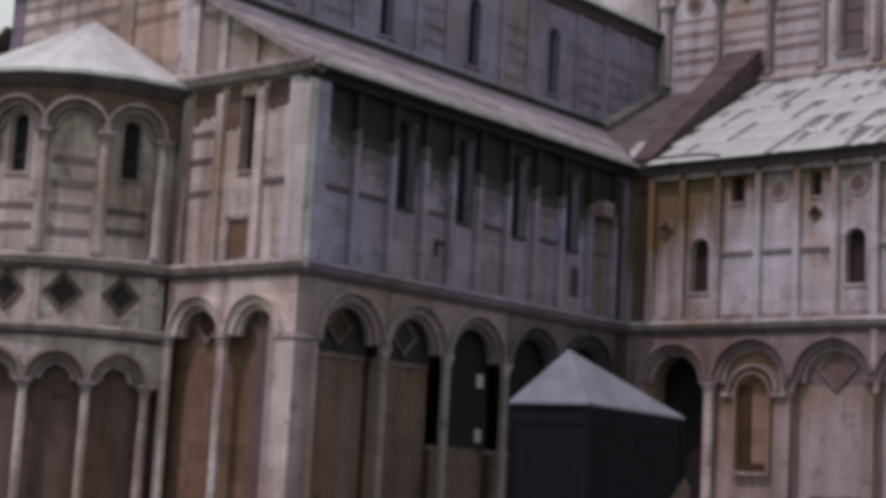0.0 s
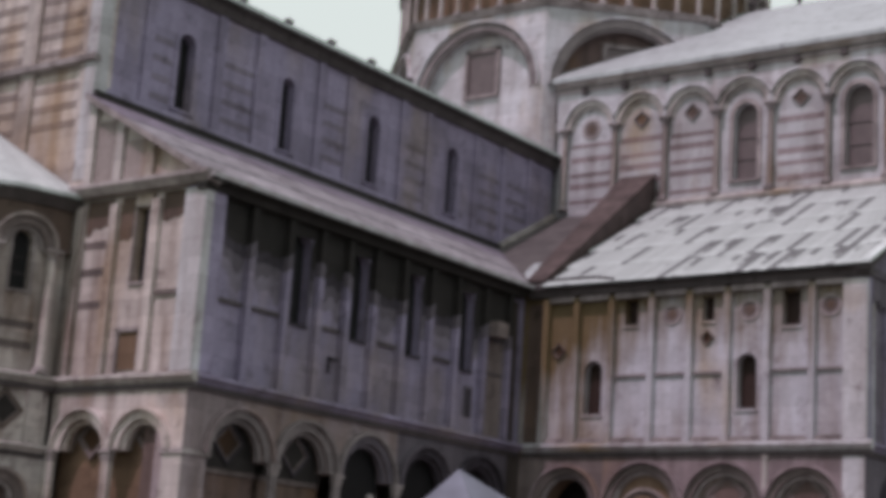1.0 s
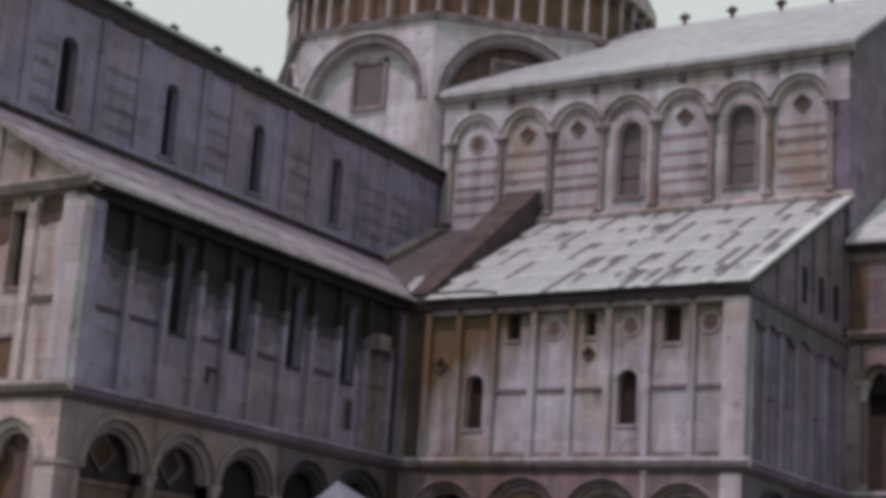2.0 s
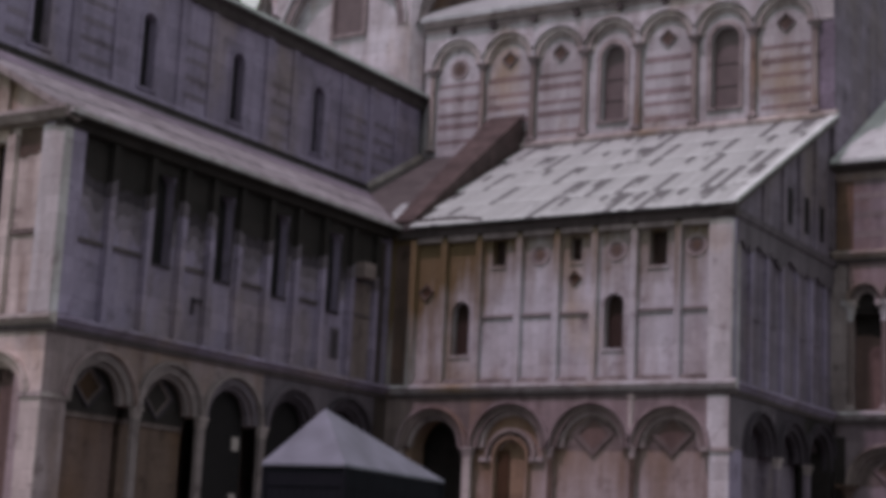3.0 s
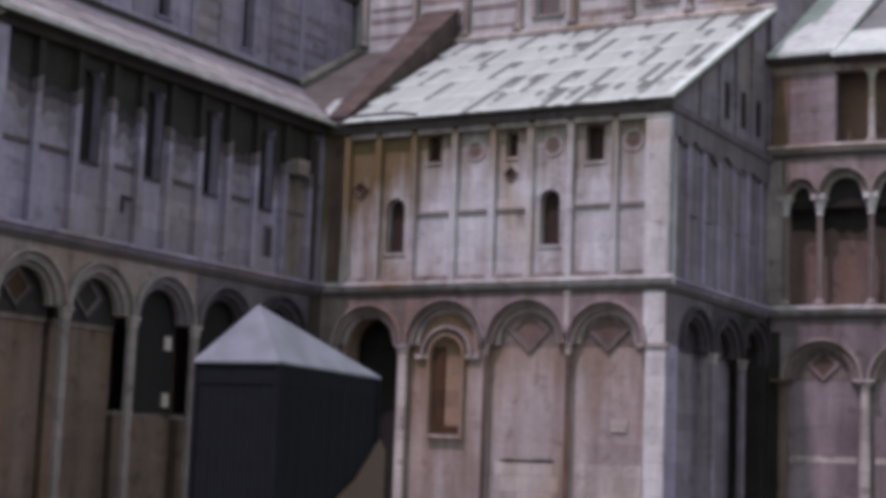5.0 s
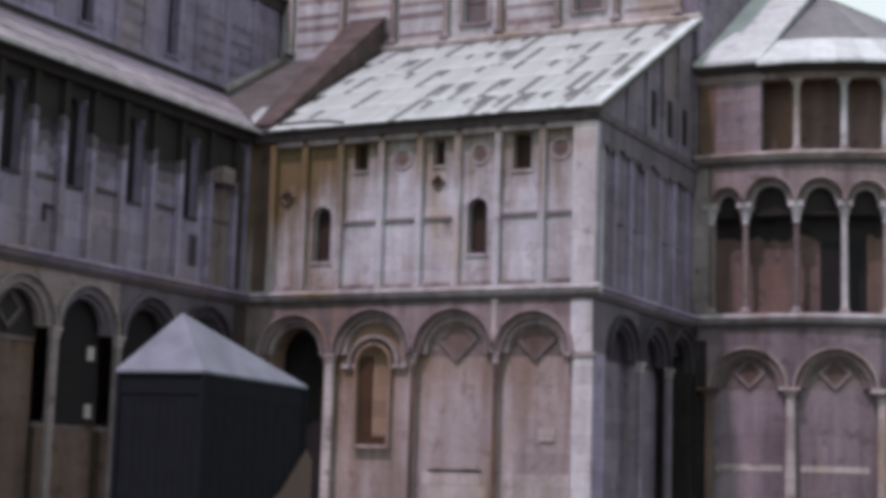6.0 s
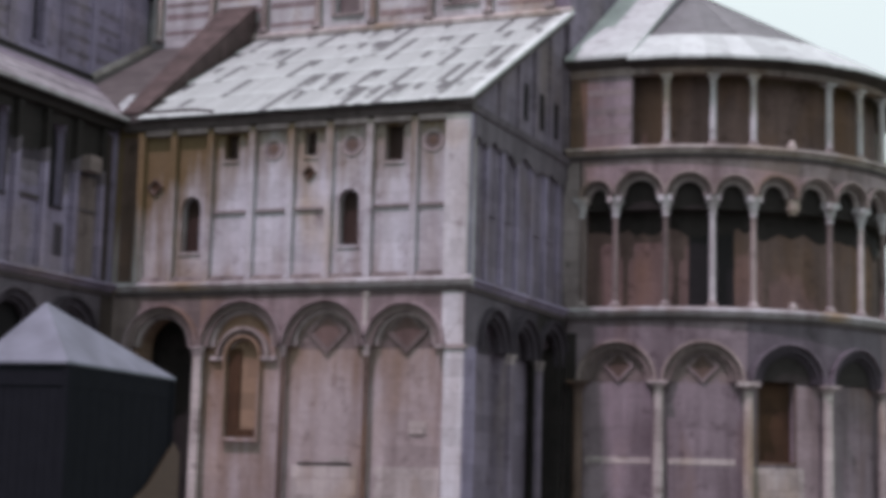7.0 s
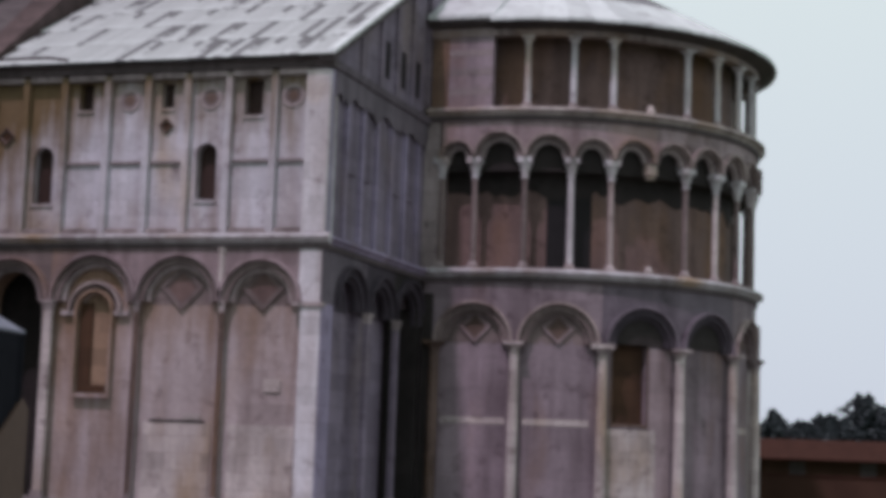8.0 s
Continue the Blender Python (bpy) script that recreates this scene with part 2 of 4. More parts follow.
OLDROOF = stone("old_brown_grey_roof", (0.17, 0.15, 0.145), (0.08, 0.07, 0.07), amount=0.6)
EAVE = stone("dark_eave_timber", (0.12, 0.10, 0.10), (0.06, 0.05, 0.05), amount=0.6)
BROWNGLASS = plain("dark_brown_leaded_glass", (0.040, 0.024, 0.020), rough=0.6, scale=3, spread=0.5, gloss=0.15)
GLASS = plain("dark_leaded_glass", (0.018, 0.017, 0.018), rough=0.6, scale=5, gloss=0.1)
OLDGLASS = plain("dusty_brown_glass", (0.13, 0.10, 0.10), rough=0.5, scale=2.5, spread=0.3)
CANVAS = plain("grey_canvas", (0.155, 0.16, 0.20), rough=0.8, scale=2.2, spread=0.55, bump=0.3)
DARKWOOD = plain("near_black_boards", (0.013, 0.0135, 0.018), rough=0.95, scale=6, gloss=0.05)
BROWNWOOD = plain("brown_boards", (0.085, 0.048, 0.034), rough=0.7, scale=6)
GRASS = plain("lawn", (0.06, 0.085, 0.03), rough=0.9, scale=1.5, spread=0.4, bump=0.4)
PAVE = plain("grey_paving", (0.14, 0.125, 0.115), rough=0.9, scale=1.0)
TILE = plain("red_roof_tile", (0.042, 0.017, 0.012), rough=0.85, scale=1.5, spread=0.45, gloss=0.08)
BRICKWALL = plain("orange_plaster_wall", (0.06, 0.032, 0.022), rough=0.9, scale=0.8, spread=0.4, gloss=0.1)
LEAF = plain("dark_leaves", (0.026, 0.038, 0.040), rough=0.7, scale=2.0, spread=0.5)
BARK = plain("bark", (0.08, 0.06, 0.045), rough=0.9)

K, EYE, DATUM = 0.68, 1.8, 1.65     # metres to a unit of the plan; eye level in metres and in the plan
G = DATUM - EYE / K                # the ground in the plan


# ---- building kit: every solid is swept through a wall's own measure (along, outward, up) ----
def flat(ox, oy, ux, uy):
    """A straight wall: u runs along (ux, uy); outward is to the right of that way."""
    return lambda u, d, z: (ox + u * ux + d * uy, oy + u * uy - d * ux, z)


def curved(cx, cy, r, start):
    """A round wall: u is the arc from the angle start, anticlockwise; outward is away from the axis."""
    def at(u, d, z):
        q = radians(start) + u / r
        return (cx + (r + d) * math.cos(q), cy + (r + d) * math.sin(q), z)
    return at


class Solid:
    def __init__(self):
        self.v, self.f = [], []

    def sweep(self, m, slices, closed=False):
        k, base, n = len(slices[0]), len(self.v), len(slices)
        for s in slices:
            self.v += [m(*c) for c in s]
        for i in range(n if closed else n - 1):
            j = (i + 1) % n
            for c in range(k):
                d = (c + 1) % k
                self.f.append((base + i * k + c, base + i * k + d, base + j * k + d, base + j * k + c))
        if not closed:
            self.f.append(tuple(base + c for c in reversed(range(k))))
            self.f.append(tuple(base + (n - 1) * k + c for c in range(k)))
        return self

    def box(self, m, u0, u1, d0, d1, z0, z1, n=1):
        us = [u0 + (u1 - u0) * i / n for i in range(n + 1)]
        return self.sweep(m, [[(u, d0, z0), (u, d1, z0), (u, d1, z1), (u, d0, z1)] for u in us])

    def mould(self, m, u0, u1, profile, n=1):
        """A moulding: profile of (outward, up) carried along the wall."""
        us = [u0 + (u1 - u0) * i / n for i in range(n + 1)]
        return self.sweep(m, [[(u, d, z) for d, z in profile] for u in us])

    def ring(self, m, uc, zs, r0, r1, d0, d1, a0=0.0, a1=180.0, n=20):
        whole = a1 - a0 >= 359.9
        qs = [radians(a0 + (a1 - a0) * i / n) for i in range(n if whole else n + 1)]
        return self.sweep(m, [[(uc - r * math.cos(q), d, zs + r * math.sin(q)) for r, d in ((r0, d0), (r1, d0), (r1, d1), (r0, d1))]
                              for q in qs], whole)

    def spandrel(self, m, u0, u1, uc, r, zs, ztop, d0, d1, n=20):
        """Wall from u0 to u1 up to ztop, over a round arch of radius r on the springing zs."""
        us = sorted({u0, u1, uc - r, uc + r} | {uc - r * math.cos(math.pi * i / n) for i in range(n + 1)})
        us = [u for u in us if u0 - 1e-6 <= u <= u1 + 1e-6]
        low = lambda u: zs + math.sqrt(max(0.0, r * r - (u - uc) ** 2))
        return self.sweep(m, [[(u, d0, low(u)), (u, d1, low(u)), (u, d1, ztop), (u, d0, ztop)] for u in us])

    def lathe(self, m, u, d, profile, n=12):
        def at(q, r, z):
            return m(u + r * math.cos(q), d + r * math.sin(q), z)
        rings = [[(2 * math.pi * i / n, r, z) for i in range(n)] for r, z in profile]
        return self.sweep(at, rings)

    def lozenge(self, m, uc, zc, h0, h1, d0, d1):
        slices = []
        for i in range(4):
            q = math.pi / 2 * i
            slices.append([(uc + h * math.cos(q), d, zc + h * math.sin(q)) for h, d in ((h0, d0), (h1, d0), (h1, d1), (h0, d1))])
        return self.sweep(m, slices, True)

    def poly(self, pts, low=None):
        """A slab: the polygon pts, thickened by the vector low."""
        k = len(pts)
        return self.sweep(lambda x, y, z: (x, y, z), [[tuple(q) for q in pts], [tuple(Vector(q) + Vector(low)) for q in pts]])


def part(name, solid, mat, parent=None, label="", raw=False):
    me = bpy.data.meshes.new(name)
    me.from_pydata(solid.v if raw else [(x * K, y * K, EYE + (z - DATUM) * K) for x, y, z in solid.v], [], solid.f)
    bm = bmesh.new()
    bm.from_mesh(me)
    bmesh.ops.remove_doubles(bm, verts=bm.verts, dist=0.0004)
    bmesh.ops.recalc_face_normals(bm, faces=bm.faces)
    bm.to_mesh(me)
    bm.free()
    me.materials.append(mat)
    ob = new(name, me)
    if parent:
        ob.parent = parent
    if label:
        tagged(ob, label)
    return ob


def smooth(ob, degrees=40):
    ob.data.polygons.foreach_set("use_smooth", [True] * len(ob.data.polygons))
    ob.data.set_sharp_from_angle(angle=radians(degrees))
    return ob


def thing(name, label, category, group="", kind=""):
    return tagged(new(name), label, category, group, kind)


def pierced(m, u0, u1, z0, z1, d0, d1, holes, n_per=1.0):
    """A wall with openings through it: (ua, ub, za, zb, arched), in order along the wall and apart from one another."""
    s = Solid()
    at = u0
    steps = lambda a, b: max(1, round(abs(b - a) * n_per))
    for ua, ub, za, zb, arched in holes:
        if ua > at + 1e-4:
            s.box(m, at, ua, d0, d1, z0, z1, steps(at, ua))
        if za > z0 + 1e-4:
            s.box(m, ua, ub, d0, d1, z0, za, steps(ua, ub))
        if arched:
            r = (ub - ua) / 2
            s.spandrel(m, ua, ub, (ua + ub) / 2, r, zb - r, z1, d0, d1, 14)
        elif zb < z1 - 1e-4:
            s.box(m, ua, ub, d0, d1, zb, z1, steps(ua, ub))
        at = ub
    if u1 > at + 1e-4:
        s.box(m, at, u1, d0, d1, z0, z1, steps(at, u1))
    return s


def window(m, ua, ub, za, zb, arched, depth, parent, frame_w=0.12, proud=0.05, bars=True, fill=None, mat=None):
    """A window in an opening: carved surround, dark leaded pane set back, glazing bars."""
    r, uc = (ub - ua) / 2, (ua + ub) / 2
    zs = zb - r if arched else zb
    s = Solid()
    s.box(m, ua - frame_w, ua, -0.02, proud, za, zs)
    s.box(m, ub, ub + frame_w, -0.02, proud, za, zs)
    if arched:
        s.ring(m, uc, zs, r, r + frame_w, -0.02, proud, n=14)
    else:
        s.box(m, ua - frame_w, ub + frame_w, -0.02, proud, zb, zb + frame_w)
    w = part("window", s, mat or TRIM, parent)
    g = Solid().box(m, ua - 0.02, ub + 0.02, -depth, -depth + 0.05, za - 0.02, zs)
    if arched:
        g.sweep(m, [[(uc - r * math.cos(q), -depth, zs - 0.001), (uc - r * math.cos(q), -depth + 0.05, zs - 0.001),
                     (uc - r * math.cos(q), -depth + 0.05, zs + r * math.sin(q)), (uc - r * math.cos(q), -depth, zs + r * math.sin(q))]
                    for q in [math.pi * (i + 0.02) / 12.04 for i in range(13)]])
    part("infill" if fill else "pane", g, fill or GLASS, w)
    part("sill", Solid().box(m, ua - frame_w, ub + frame_w, -0.05, proud + 0.06, za - 0.12, za), mat or TRIM, w)
    if bars:
        for k in (1, 2):
            z = za + (zs - za) * k / 3
            part("glazing_bar", Solid().box(m, ua, ub, -depth + 0.06, -depth + 0.09, z, z + 0.05), EAVE, w)
    return w


def column(m, u, d, r, z0, z1, parent, mat, cap=0.5, name="column", square=False, light=None, spread=1.0):
    """A shaft with a moulded base and a spreading capital under a square abacus."""
    s = Solid()
    if square:
        s.box(m, u - r, u + r, -0.02, d + r, z0 + 0.35, z1 - cap)
    else:
        s.lathe(m, u, d, [(r * 1.02, z0 + 0.3), (r * 1.03, z0 + (z1 - z0) * 0.4), (r * 0.9, z1 - cap)], 12)
    c = part(name, s, mat, parent)
    if not square:
        smooth(c)
    k = Solid()
    if square:
        k.box(m, u - r * 1.1, u + r * 1.1, -0.02, d + r * 1.1, z1 - cap, z1 - cap * 0.75)
        k.box(m, u - r * 1.25, u + r * 1.25, -0.02, d + r * 1.2, z1 - cap * 0.75, z1 - cap * 0.3)
        k.box(m, u - r * 1.55, u + r * 1.55, -0.02, d + r * 1.5, z1 - cap * 0.3, z1)
    else:
        w = r * spread
        k.lathe(m, u, d, [(r * 1.15, z1 - cap), (r * 1.0, z1 - cap * 0.9), (w * 1.2, z1 - cap * 0.6), (w * 1.7, z1 - cap * 0.28)], 12)
        k.box(m, u - w * 1.75, u + w * 1.75, d - w * 1.75, d + w * 1.75, z1 - cap * 0.28, z1)
    part("capital", k, light or TRIM, c)
    b = Solid()
    if square:
        b.box(m, u - r * 1.3, u + r * 1.3, -0.02, d + r * 1.3, z0, z0 + 0.35)
    else:
        b.box(m, u - r * 1.5, u + r * 1.5, d - r * 1.5, d + r * 1.5, z0, z0 + 0.12)
        b.lathe(m, u, d, [(r * 1.4, z0 + 0.12), (r * 1.4, z0 + 0.2), (r * 1.1, z0 + 0.3)], 12)
    part("base", b, TRIM, c)
    return c


def archivolt(m, uc, zs, r, parent, mat=None, mat2=None, d=0.0, w=0.32, name="archivolt", n=20):
    """Two stepped rings of a round arch, the outer one a thin projecting hood."""
    a = part(name, Solid().ring(m, uc, zs, r - 0.02, r + w, d - 0.04, d + 0.07, n=n), mat or DIM, parent)
    part("hood_moulding", Solid().ring(m, uc, zs, r + w - 0.01, r + w + 0.12, d - 0.03, d + 0.26, n=n), mat2 or LOWER, a)
    part("inner_order", Solid().ring(m, uc, zs, r - 0.2, r - 0.02, d - 0.34, d - 0.12, n=n), mat or TRIM, a)
    return a


def inlay(m, uc, zc, h, d, parent, rim=None, field=None):
    """A dark diamond sunk in a stepped pale frame."""
    a = part("lozenge", Solid().lozenge(m, uc, zc, h * 0.86, h, d - 0.02, d + 0.12), rim or TRIM, parent)
    part("inner_frame", Solid().lozenge(m, uc, zc, h * 0.7, h * 0.87, d - 0.02, d + 0.06), DIM, a)
    part("field", Solid().lozenge(m, uc, zc, 0.01, h * 0.72, d - 0.02, d + 0.012), field or RUST, a)
    return a


def roundel(m, uc, zc, r, d, parent):
    a = part("roundel", Solid().ring(m, uc, zc, r * 0.72, r, d - 0.02, d + 0.06, 0, 360, 20), TRIM, parent)
    part("field", Solid().ring(m, uc, zc, 0.02, r * 0.74, d - 0.02, d + 0.012, 0, 360, 20), DIM, a)
    part("star", Solid().lozenge(m, uc, zc, 0.01, r * 0.5, d, d + 0.035), UMBER, a)
    return a


def blind_arcade(m, u0, u1, zspring, ztop, bays, cols, parent, wall_mat, depth=0.35, n=20, r_pil=0.2, flat_cols=True, z0=G, col_mat=None, hood=None, ring=None, cap_mat=None):
    """The wall over a row of blind arches, with its archivolts and pilasters. bays: (centre, radius)."""
    edges = [u0] + [(bays[i][0] + bays[i][1] + bays[i + 1][0] - bays[i + 1][1]) / 2 for i in range(len(bays) - 1)] + [u1]
    for i, (c, r) in enumerate(bays):
        part("spandrel", Solid().spandrel(m, edges[i], edges[i + 1], c, r, zspring, ztop, -depth, 0.0, n), wall_mat[i] if isinstance(wall_mat, list) else wall_mat, parent)
        archivolt(m, c, zspring, r, parent, ring[i] if isinstance(ring, list) else ring, hood[i] if isinstance(hood, list) else hood)
    for u in cols:
        column(m, u, 0.0 if flat_cols else 0.05, r_pil, z0, zspring, parent, col_mat or TRIM, cap=0.45, name="pilaster" if flat_cols else "column", square=flat_cols, light=cap_mat)


def cornice(m, u0, u1, z, parent, out=0.35, h=0.42, n=1, name="cornice", mat=None, under=None):
    a = part(name, Solid().mould(m, u0, u1, [(-0.05, z - h * 0.45), (out * 0.35, z - h * 0.45), (out * 0.5, z - h * 0.2), (out, z), (out, z + h * 0.3), (out * 0.3, z + h * 0.5), (-0.05, z + h * 0.5)], n), mat or MARBLE, parent)
    # Dark fillet: the shadow under the cornice is in its colour.
    part("lower_fillet", Solid().mould(m, u0, u1, [(-0.05, z - h), (out * 0.28, z - h), (out * 0.28, z - h * 0.5), (-0.05, z - h * 0.5)], n), under or DARK, a)
    return a


def lesenes(m, us, w, z0, z1, proud, parent, mat=None):
    for u in us:
        part("lesene", Solid().box(m, u - w / 2, u + w / 2, -0.3, proud, z0, z1), mat or TRIM, parent)


def crust(m, a, b, d, z_low, z_top, mat, parent, name="soot_crust", n=14, back=0.05):
    """A thin dark sheet on a wall, for grime and painted shade, its lower edge ragged; z_low gives the edge's height
    along the wall.
    """
    us = [a + (b - a) * i / n for i in range(n + 1)]
    return part(name, Solid().sweep(m, [[(u, d - back, min(z_low(u), z_top - 0.02)), (u, d, min(z_low(u), z_top - 0.02)), (u, d, z_top), (u, d - back, z_top)] for u in us]), mat, parent)


# ---- the ground ----
s = Solid()
s.poly([(-700, -700, 0), (700, -700, 0), (700, 900, 0), (-700, 900, 0)], (0, 0, -0.5))
tagged(part("ground", s, GRASS, raw=True), "mown green lawn round the cathedral", "lawn", kind="structure")
s = Solid()
s.poly([(-30, -24, 0.02), (30, -24, 0.02), (30, 36, 0.02), (-30, 36, 0.02)], (0, 0, -0.1))
tagged(part("pavement", s, PAVE, raw=True), "worn grey stone paving along the cathedral walls", "pavement", kind="structure")

L1, L2, YJ, YC, XC, ZC, ZE = 22.0, 16.96, 12.92, 12.6, -6.95, 10.0, 17.45
AX, AY = -13.2, 24.0           # axes of transept and choir

# ---- choir, south side ----
choir = thing("cathedral_choir", "pale marble cathedral choir with blind arches and lean-to roof", "church wing", "cathedral wings")
mc = flat(0, 0, 1, 0)
ZS = 7.36
# The niche's shade is deepened by a near-black back wall.
part("niche_back", Solid().box(mc, 0.4, 4.9, -2.6, -2.3, G, 9.6), SOOT_SHADE, choir)
part("wall", pierced(mc, -1.0, L2 - 0.4, G, 9.9, -1.5, -0.36, [(1.25, 4.05, G, 8.75, True), (5.85, 7.45, 3.45, 7.75, True)]), FOOTED, choir)
bays = [(2.65, 1.45), (6.65, 1.62), (10.62, 1.58), (14.3, 1.42)]
# Thin umber pilasters at 8.72 and 12.63 draw shadow lines between arches.
blind_arcade(mc, 0.0, L2 - 0.02, ZS, 9.75, bays, [8.72, 12.63], choir, [DIM, ORDER, ORDER, ORDER], depth=0.36, r_pil=0.1, col_mat=UMBER, hood=ORDER)
column(mc, 4.58, 0.0, 0.2, G, ZS, choir, MARBLE, 0.45, "pilaster", True)
part("corner_pilaster", Solid().box(mc, 16.1, L2 - 0.001, -0.6, 0.04, G, ZS - 0.02), UPPER, choir)
part("corner_block", Solid().box(mc, 15.98, L2 - 0.03, -0.1, 0.03, ZS + 0.03, 9.55), UPPER, choir, "pale scrubbed corner stones")
part("corner_pilaster", Solid().box(mc, 0.001, 1.0, -0.6, 0.03, G, ZS - 0.02), LOWER, choir)
part("impost", Solid().box(mc, 15.72, L2 + 0.1, -0.3, 0.14, ZS - 0.16, ZS + 0.02), TRIM, choir)
w = window(mc, 5.85, 7.45, 3.45, 7.75, True, 0.55, choir, 0.1, -0.33, False, TAN, FOOTED)
# Dark brown strips paint the shadow gap beside and below the infill.
part("rusty_jamb", Solid().box(mc, 5.87, 6.45, -0.54, -0.37, 3.5, 7.3), RUST, choir, "dark brown strip for the shadow at the walled-up window's jamb")
part("rusty_sill", Solid().box(mc, 6.45, 7.43, -0.54, -0.37, 3.5, 3.82), RUST, choir, "dark brown strip for the shadow at the walled-up window's sill")
archivolt(mc, 6.65, 6.95, 0.95, choir, d=-0.28, w=0.2)
part("impost", Solid().box(mc, 5.05, 5.85, -0.37, -0.14, 6.75, 6.95), TRIM, choir)
part("impost", Solid().box(mc, 7.45, 8.25, -0.37, -0.14, 6.75, 6.95), TRIM, choir)
for c, r in bays[2:]:
    part("tympanum", Solid().ring(mc, c, ZS - 0.1, 0.02, r - 0.22, -0.37, -0.34, 0, 180, 18), DIM, choir, "brown-stained stone tympanum")
    inlay(mc, c, 7.95, 0.95, -0.34, choir, DIM, PANEL)
part("colonnette", Solid().lathe(mc, 12.5, 0.02, [(0.16, ZS), (0.13, ZS + 0.2), (0.13, 9.3), (0.2, 9.6)], 10), MARBLE, choir)
part("plinth_panel", Solid().box(mc, 9.1, 12.2, -0.37, -0.3, G, 2.35), MARBLE, choir)
part("plinth_panel", Solid().box(mc, 13.0, 15.9, -0.37, -0.3, G, 2.35), MARBLE, choir)
for a, b, z0, z1 in ((14.5, 15.25, 3.7, 4.25), (13.3, 13.9, 1.2, 1.7), (10.9, 11.7, 2.5, 2.75), (15.2, 15.7, 1.4, 2.2)):
    part("repair_block", Solid().box(mc, a, b, -0.37, -0.29, z0, z1), MARBLE, choir, "fresh pale repair stone")
part("drain_slot", Solid().box(mc, 9.4, 11.9, -0.37, -0.28, 2.36, 2.46), SOOT_SHADE, choir)
cornice(mc, 0.2, L2 + 0.35, ZC, choir, mat=UPPER)
holes = [(3.2, 4.15, 11.55, 14.05, True), (5.25, 5.95, 15.6, 16.8, False), (9.2, 9.8, 15.6, 16.7, False),
         (10.95, 11.9, 11.65, 14.08, True), (13.05, 13.9, 15.2, 16.75, False)]
part("wall", pierced(mc, -0.3, L2 - 0.02, 10.0, 17.4, -1.0, -0.28, holes), STREAKED, choir)
for i, (ua, ub, za, zb, ar) in enumerate(holes):
    window(flat(0, 0.28, 1, 0), ua, ub, za, zb, ar, 0.5, choir, 0.05, 0.02, bars=False, fill=BROWNGLASS, mat=STREAKED)
lesenes(mc, [1.14, 2.81], 0.3, 10.25, 17.0, 0.05, choir, STREAKED)
lesenes(mc, [4.68, 6.77, 8.69, 10.55, 12.45, 14.52], 0.3, 10.25, 17.0, 0.05, choir, STREAKED)
part("corner_lesene", Solid().box(mc, 15.95, L2 + 0.03, -0.5, 0.05, 10.25, 17.0), UPPER, choir)
for a, b in ((4.83, 6.62), (6.92, 8.54), (8.84, 10.4), (12.6, 14.37), (14.67, 15.95)):
    part("string_course", Solid().box(mc, a, b, -0.29, -0.16, 13.22, 13.34), BAND, choir)
for a, b in ((1.29, 2.66), (2.96, 4.53), (4.83, 6.62), (6.92, 8.54), (8.84, 10.4), (10.7, 12.3), (12.6, 14.37), (14.67, 15.95)):
    part("panel_head", Solid().box(mc, a, b, -0.29, 0.0, 16.85, 17.1), TRIM, choir)
    part("panel_foot", Solid().box(mc, a, b, -0.29, -0.08, 10.25, 10.45), TRIM, choir)
part("stained_panel", Solid().box(mc, 0.0, 1.0, -0.29, -0.262, 10.3, 16.9), UMBER, choir, "brown-stained stone panel by the inner corner")
inlay(mc, 9.5, 14.85, 0.34, -0.28, choir, UMBER)
inlay(mc, 1.8, 14.55, 0.4, -0.26, choir, UMBER)
for u in (7.7, 11.5, 15.25):
    roundel(mc, u, 16.0, 0.5, -0.28, choir)
part("eave_board", Solid().mould(mc, 0.2, L2 + 0.2, [(-0.4, 17.1), (0.1, 17.1), (0.16, 17.3), (0.3, 17.5), (0.3, 17.56), (-0.4, 17.56)]), EAVE, choir)
# east end wall of the choir aisles, in marble coloured for its shaded side
me_ = flat(L2, 0, 0, 1)
part("wall", pierced(me_, 0.5, YJ + 0.3, G, 9.9, -1.5, -0.6, [(9.3, 12.7, G, 9.05, True)]), SHADE_MAUVE, choir)
# Near-black back and jamb put the deep niche's shade into colour.
part("niche_back", Solid().box(me_, 8.6, 12.8, -6.4, -6.1, G, 9.6), SOOT_SHADE, choir)
part("niche_jamb", Solid().box(me_, 12.45, 12.88, -1.6, -0.02, G, 9.0), SOOT_SHADE, choir, "near-black slab carrying the deep niche's shade on its jamb")
# Spandrels and arch heads darken to paint the shade below the cornice.
blind_arcade(me_, 0.002, YJ, ZS, 9.75, [(3.3, 1.4), (7.2, 1.4), (11.0, 1.65)], [5.25, 9.05], choir, [MURK, CRUST_SHADE, SOOT_SHADE], depth=0.6, hood=CRUST_SHADE, ring=CRUST_SHADE, col_mat=SHADE_MAUVE)
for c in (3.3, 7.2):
    part("tympanum", Solid().ring(me_, c, ZS - 0.1, 0.02, 1.18, -0.61, -0.575, 0, 180, 16), CRUST_SHADE, choir, "dark tympanum with the arch head's shade in its colour")
part("corner_pilaster", Solid().box(me_, 0.04, 1.3, -0.6, 0.04, G, ZS - 0.02), SHADE_LILAC, choir)
cornice(me_, 0.05, YJ + 0.1, ZC, choir, mat=SHADE_LILAC)
slope = lambda y: 17.62 + (24.65 - 17.62) * (y + 0.3) / (YC + 0.3)
gab = Solid()
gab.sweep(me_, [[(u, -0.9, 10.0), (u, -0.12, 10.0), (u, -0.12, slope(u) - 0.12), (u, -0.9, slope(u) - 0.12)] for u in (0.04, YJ)])
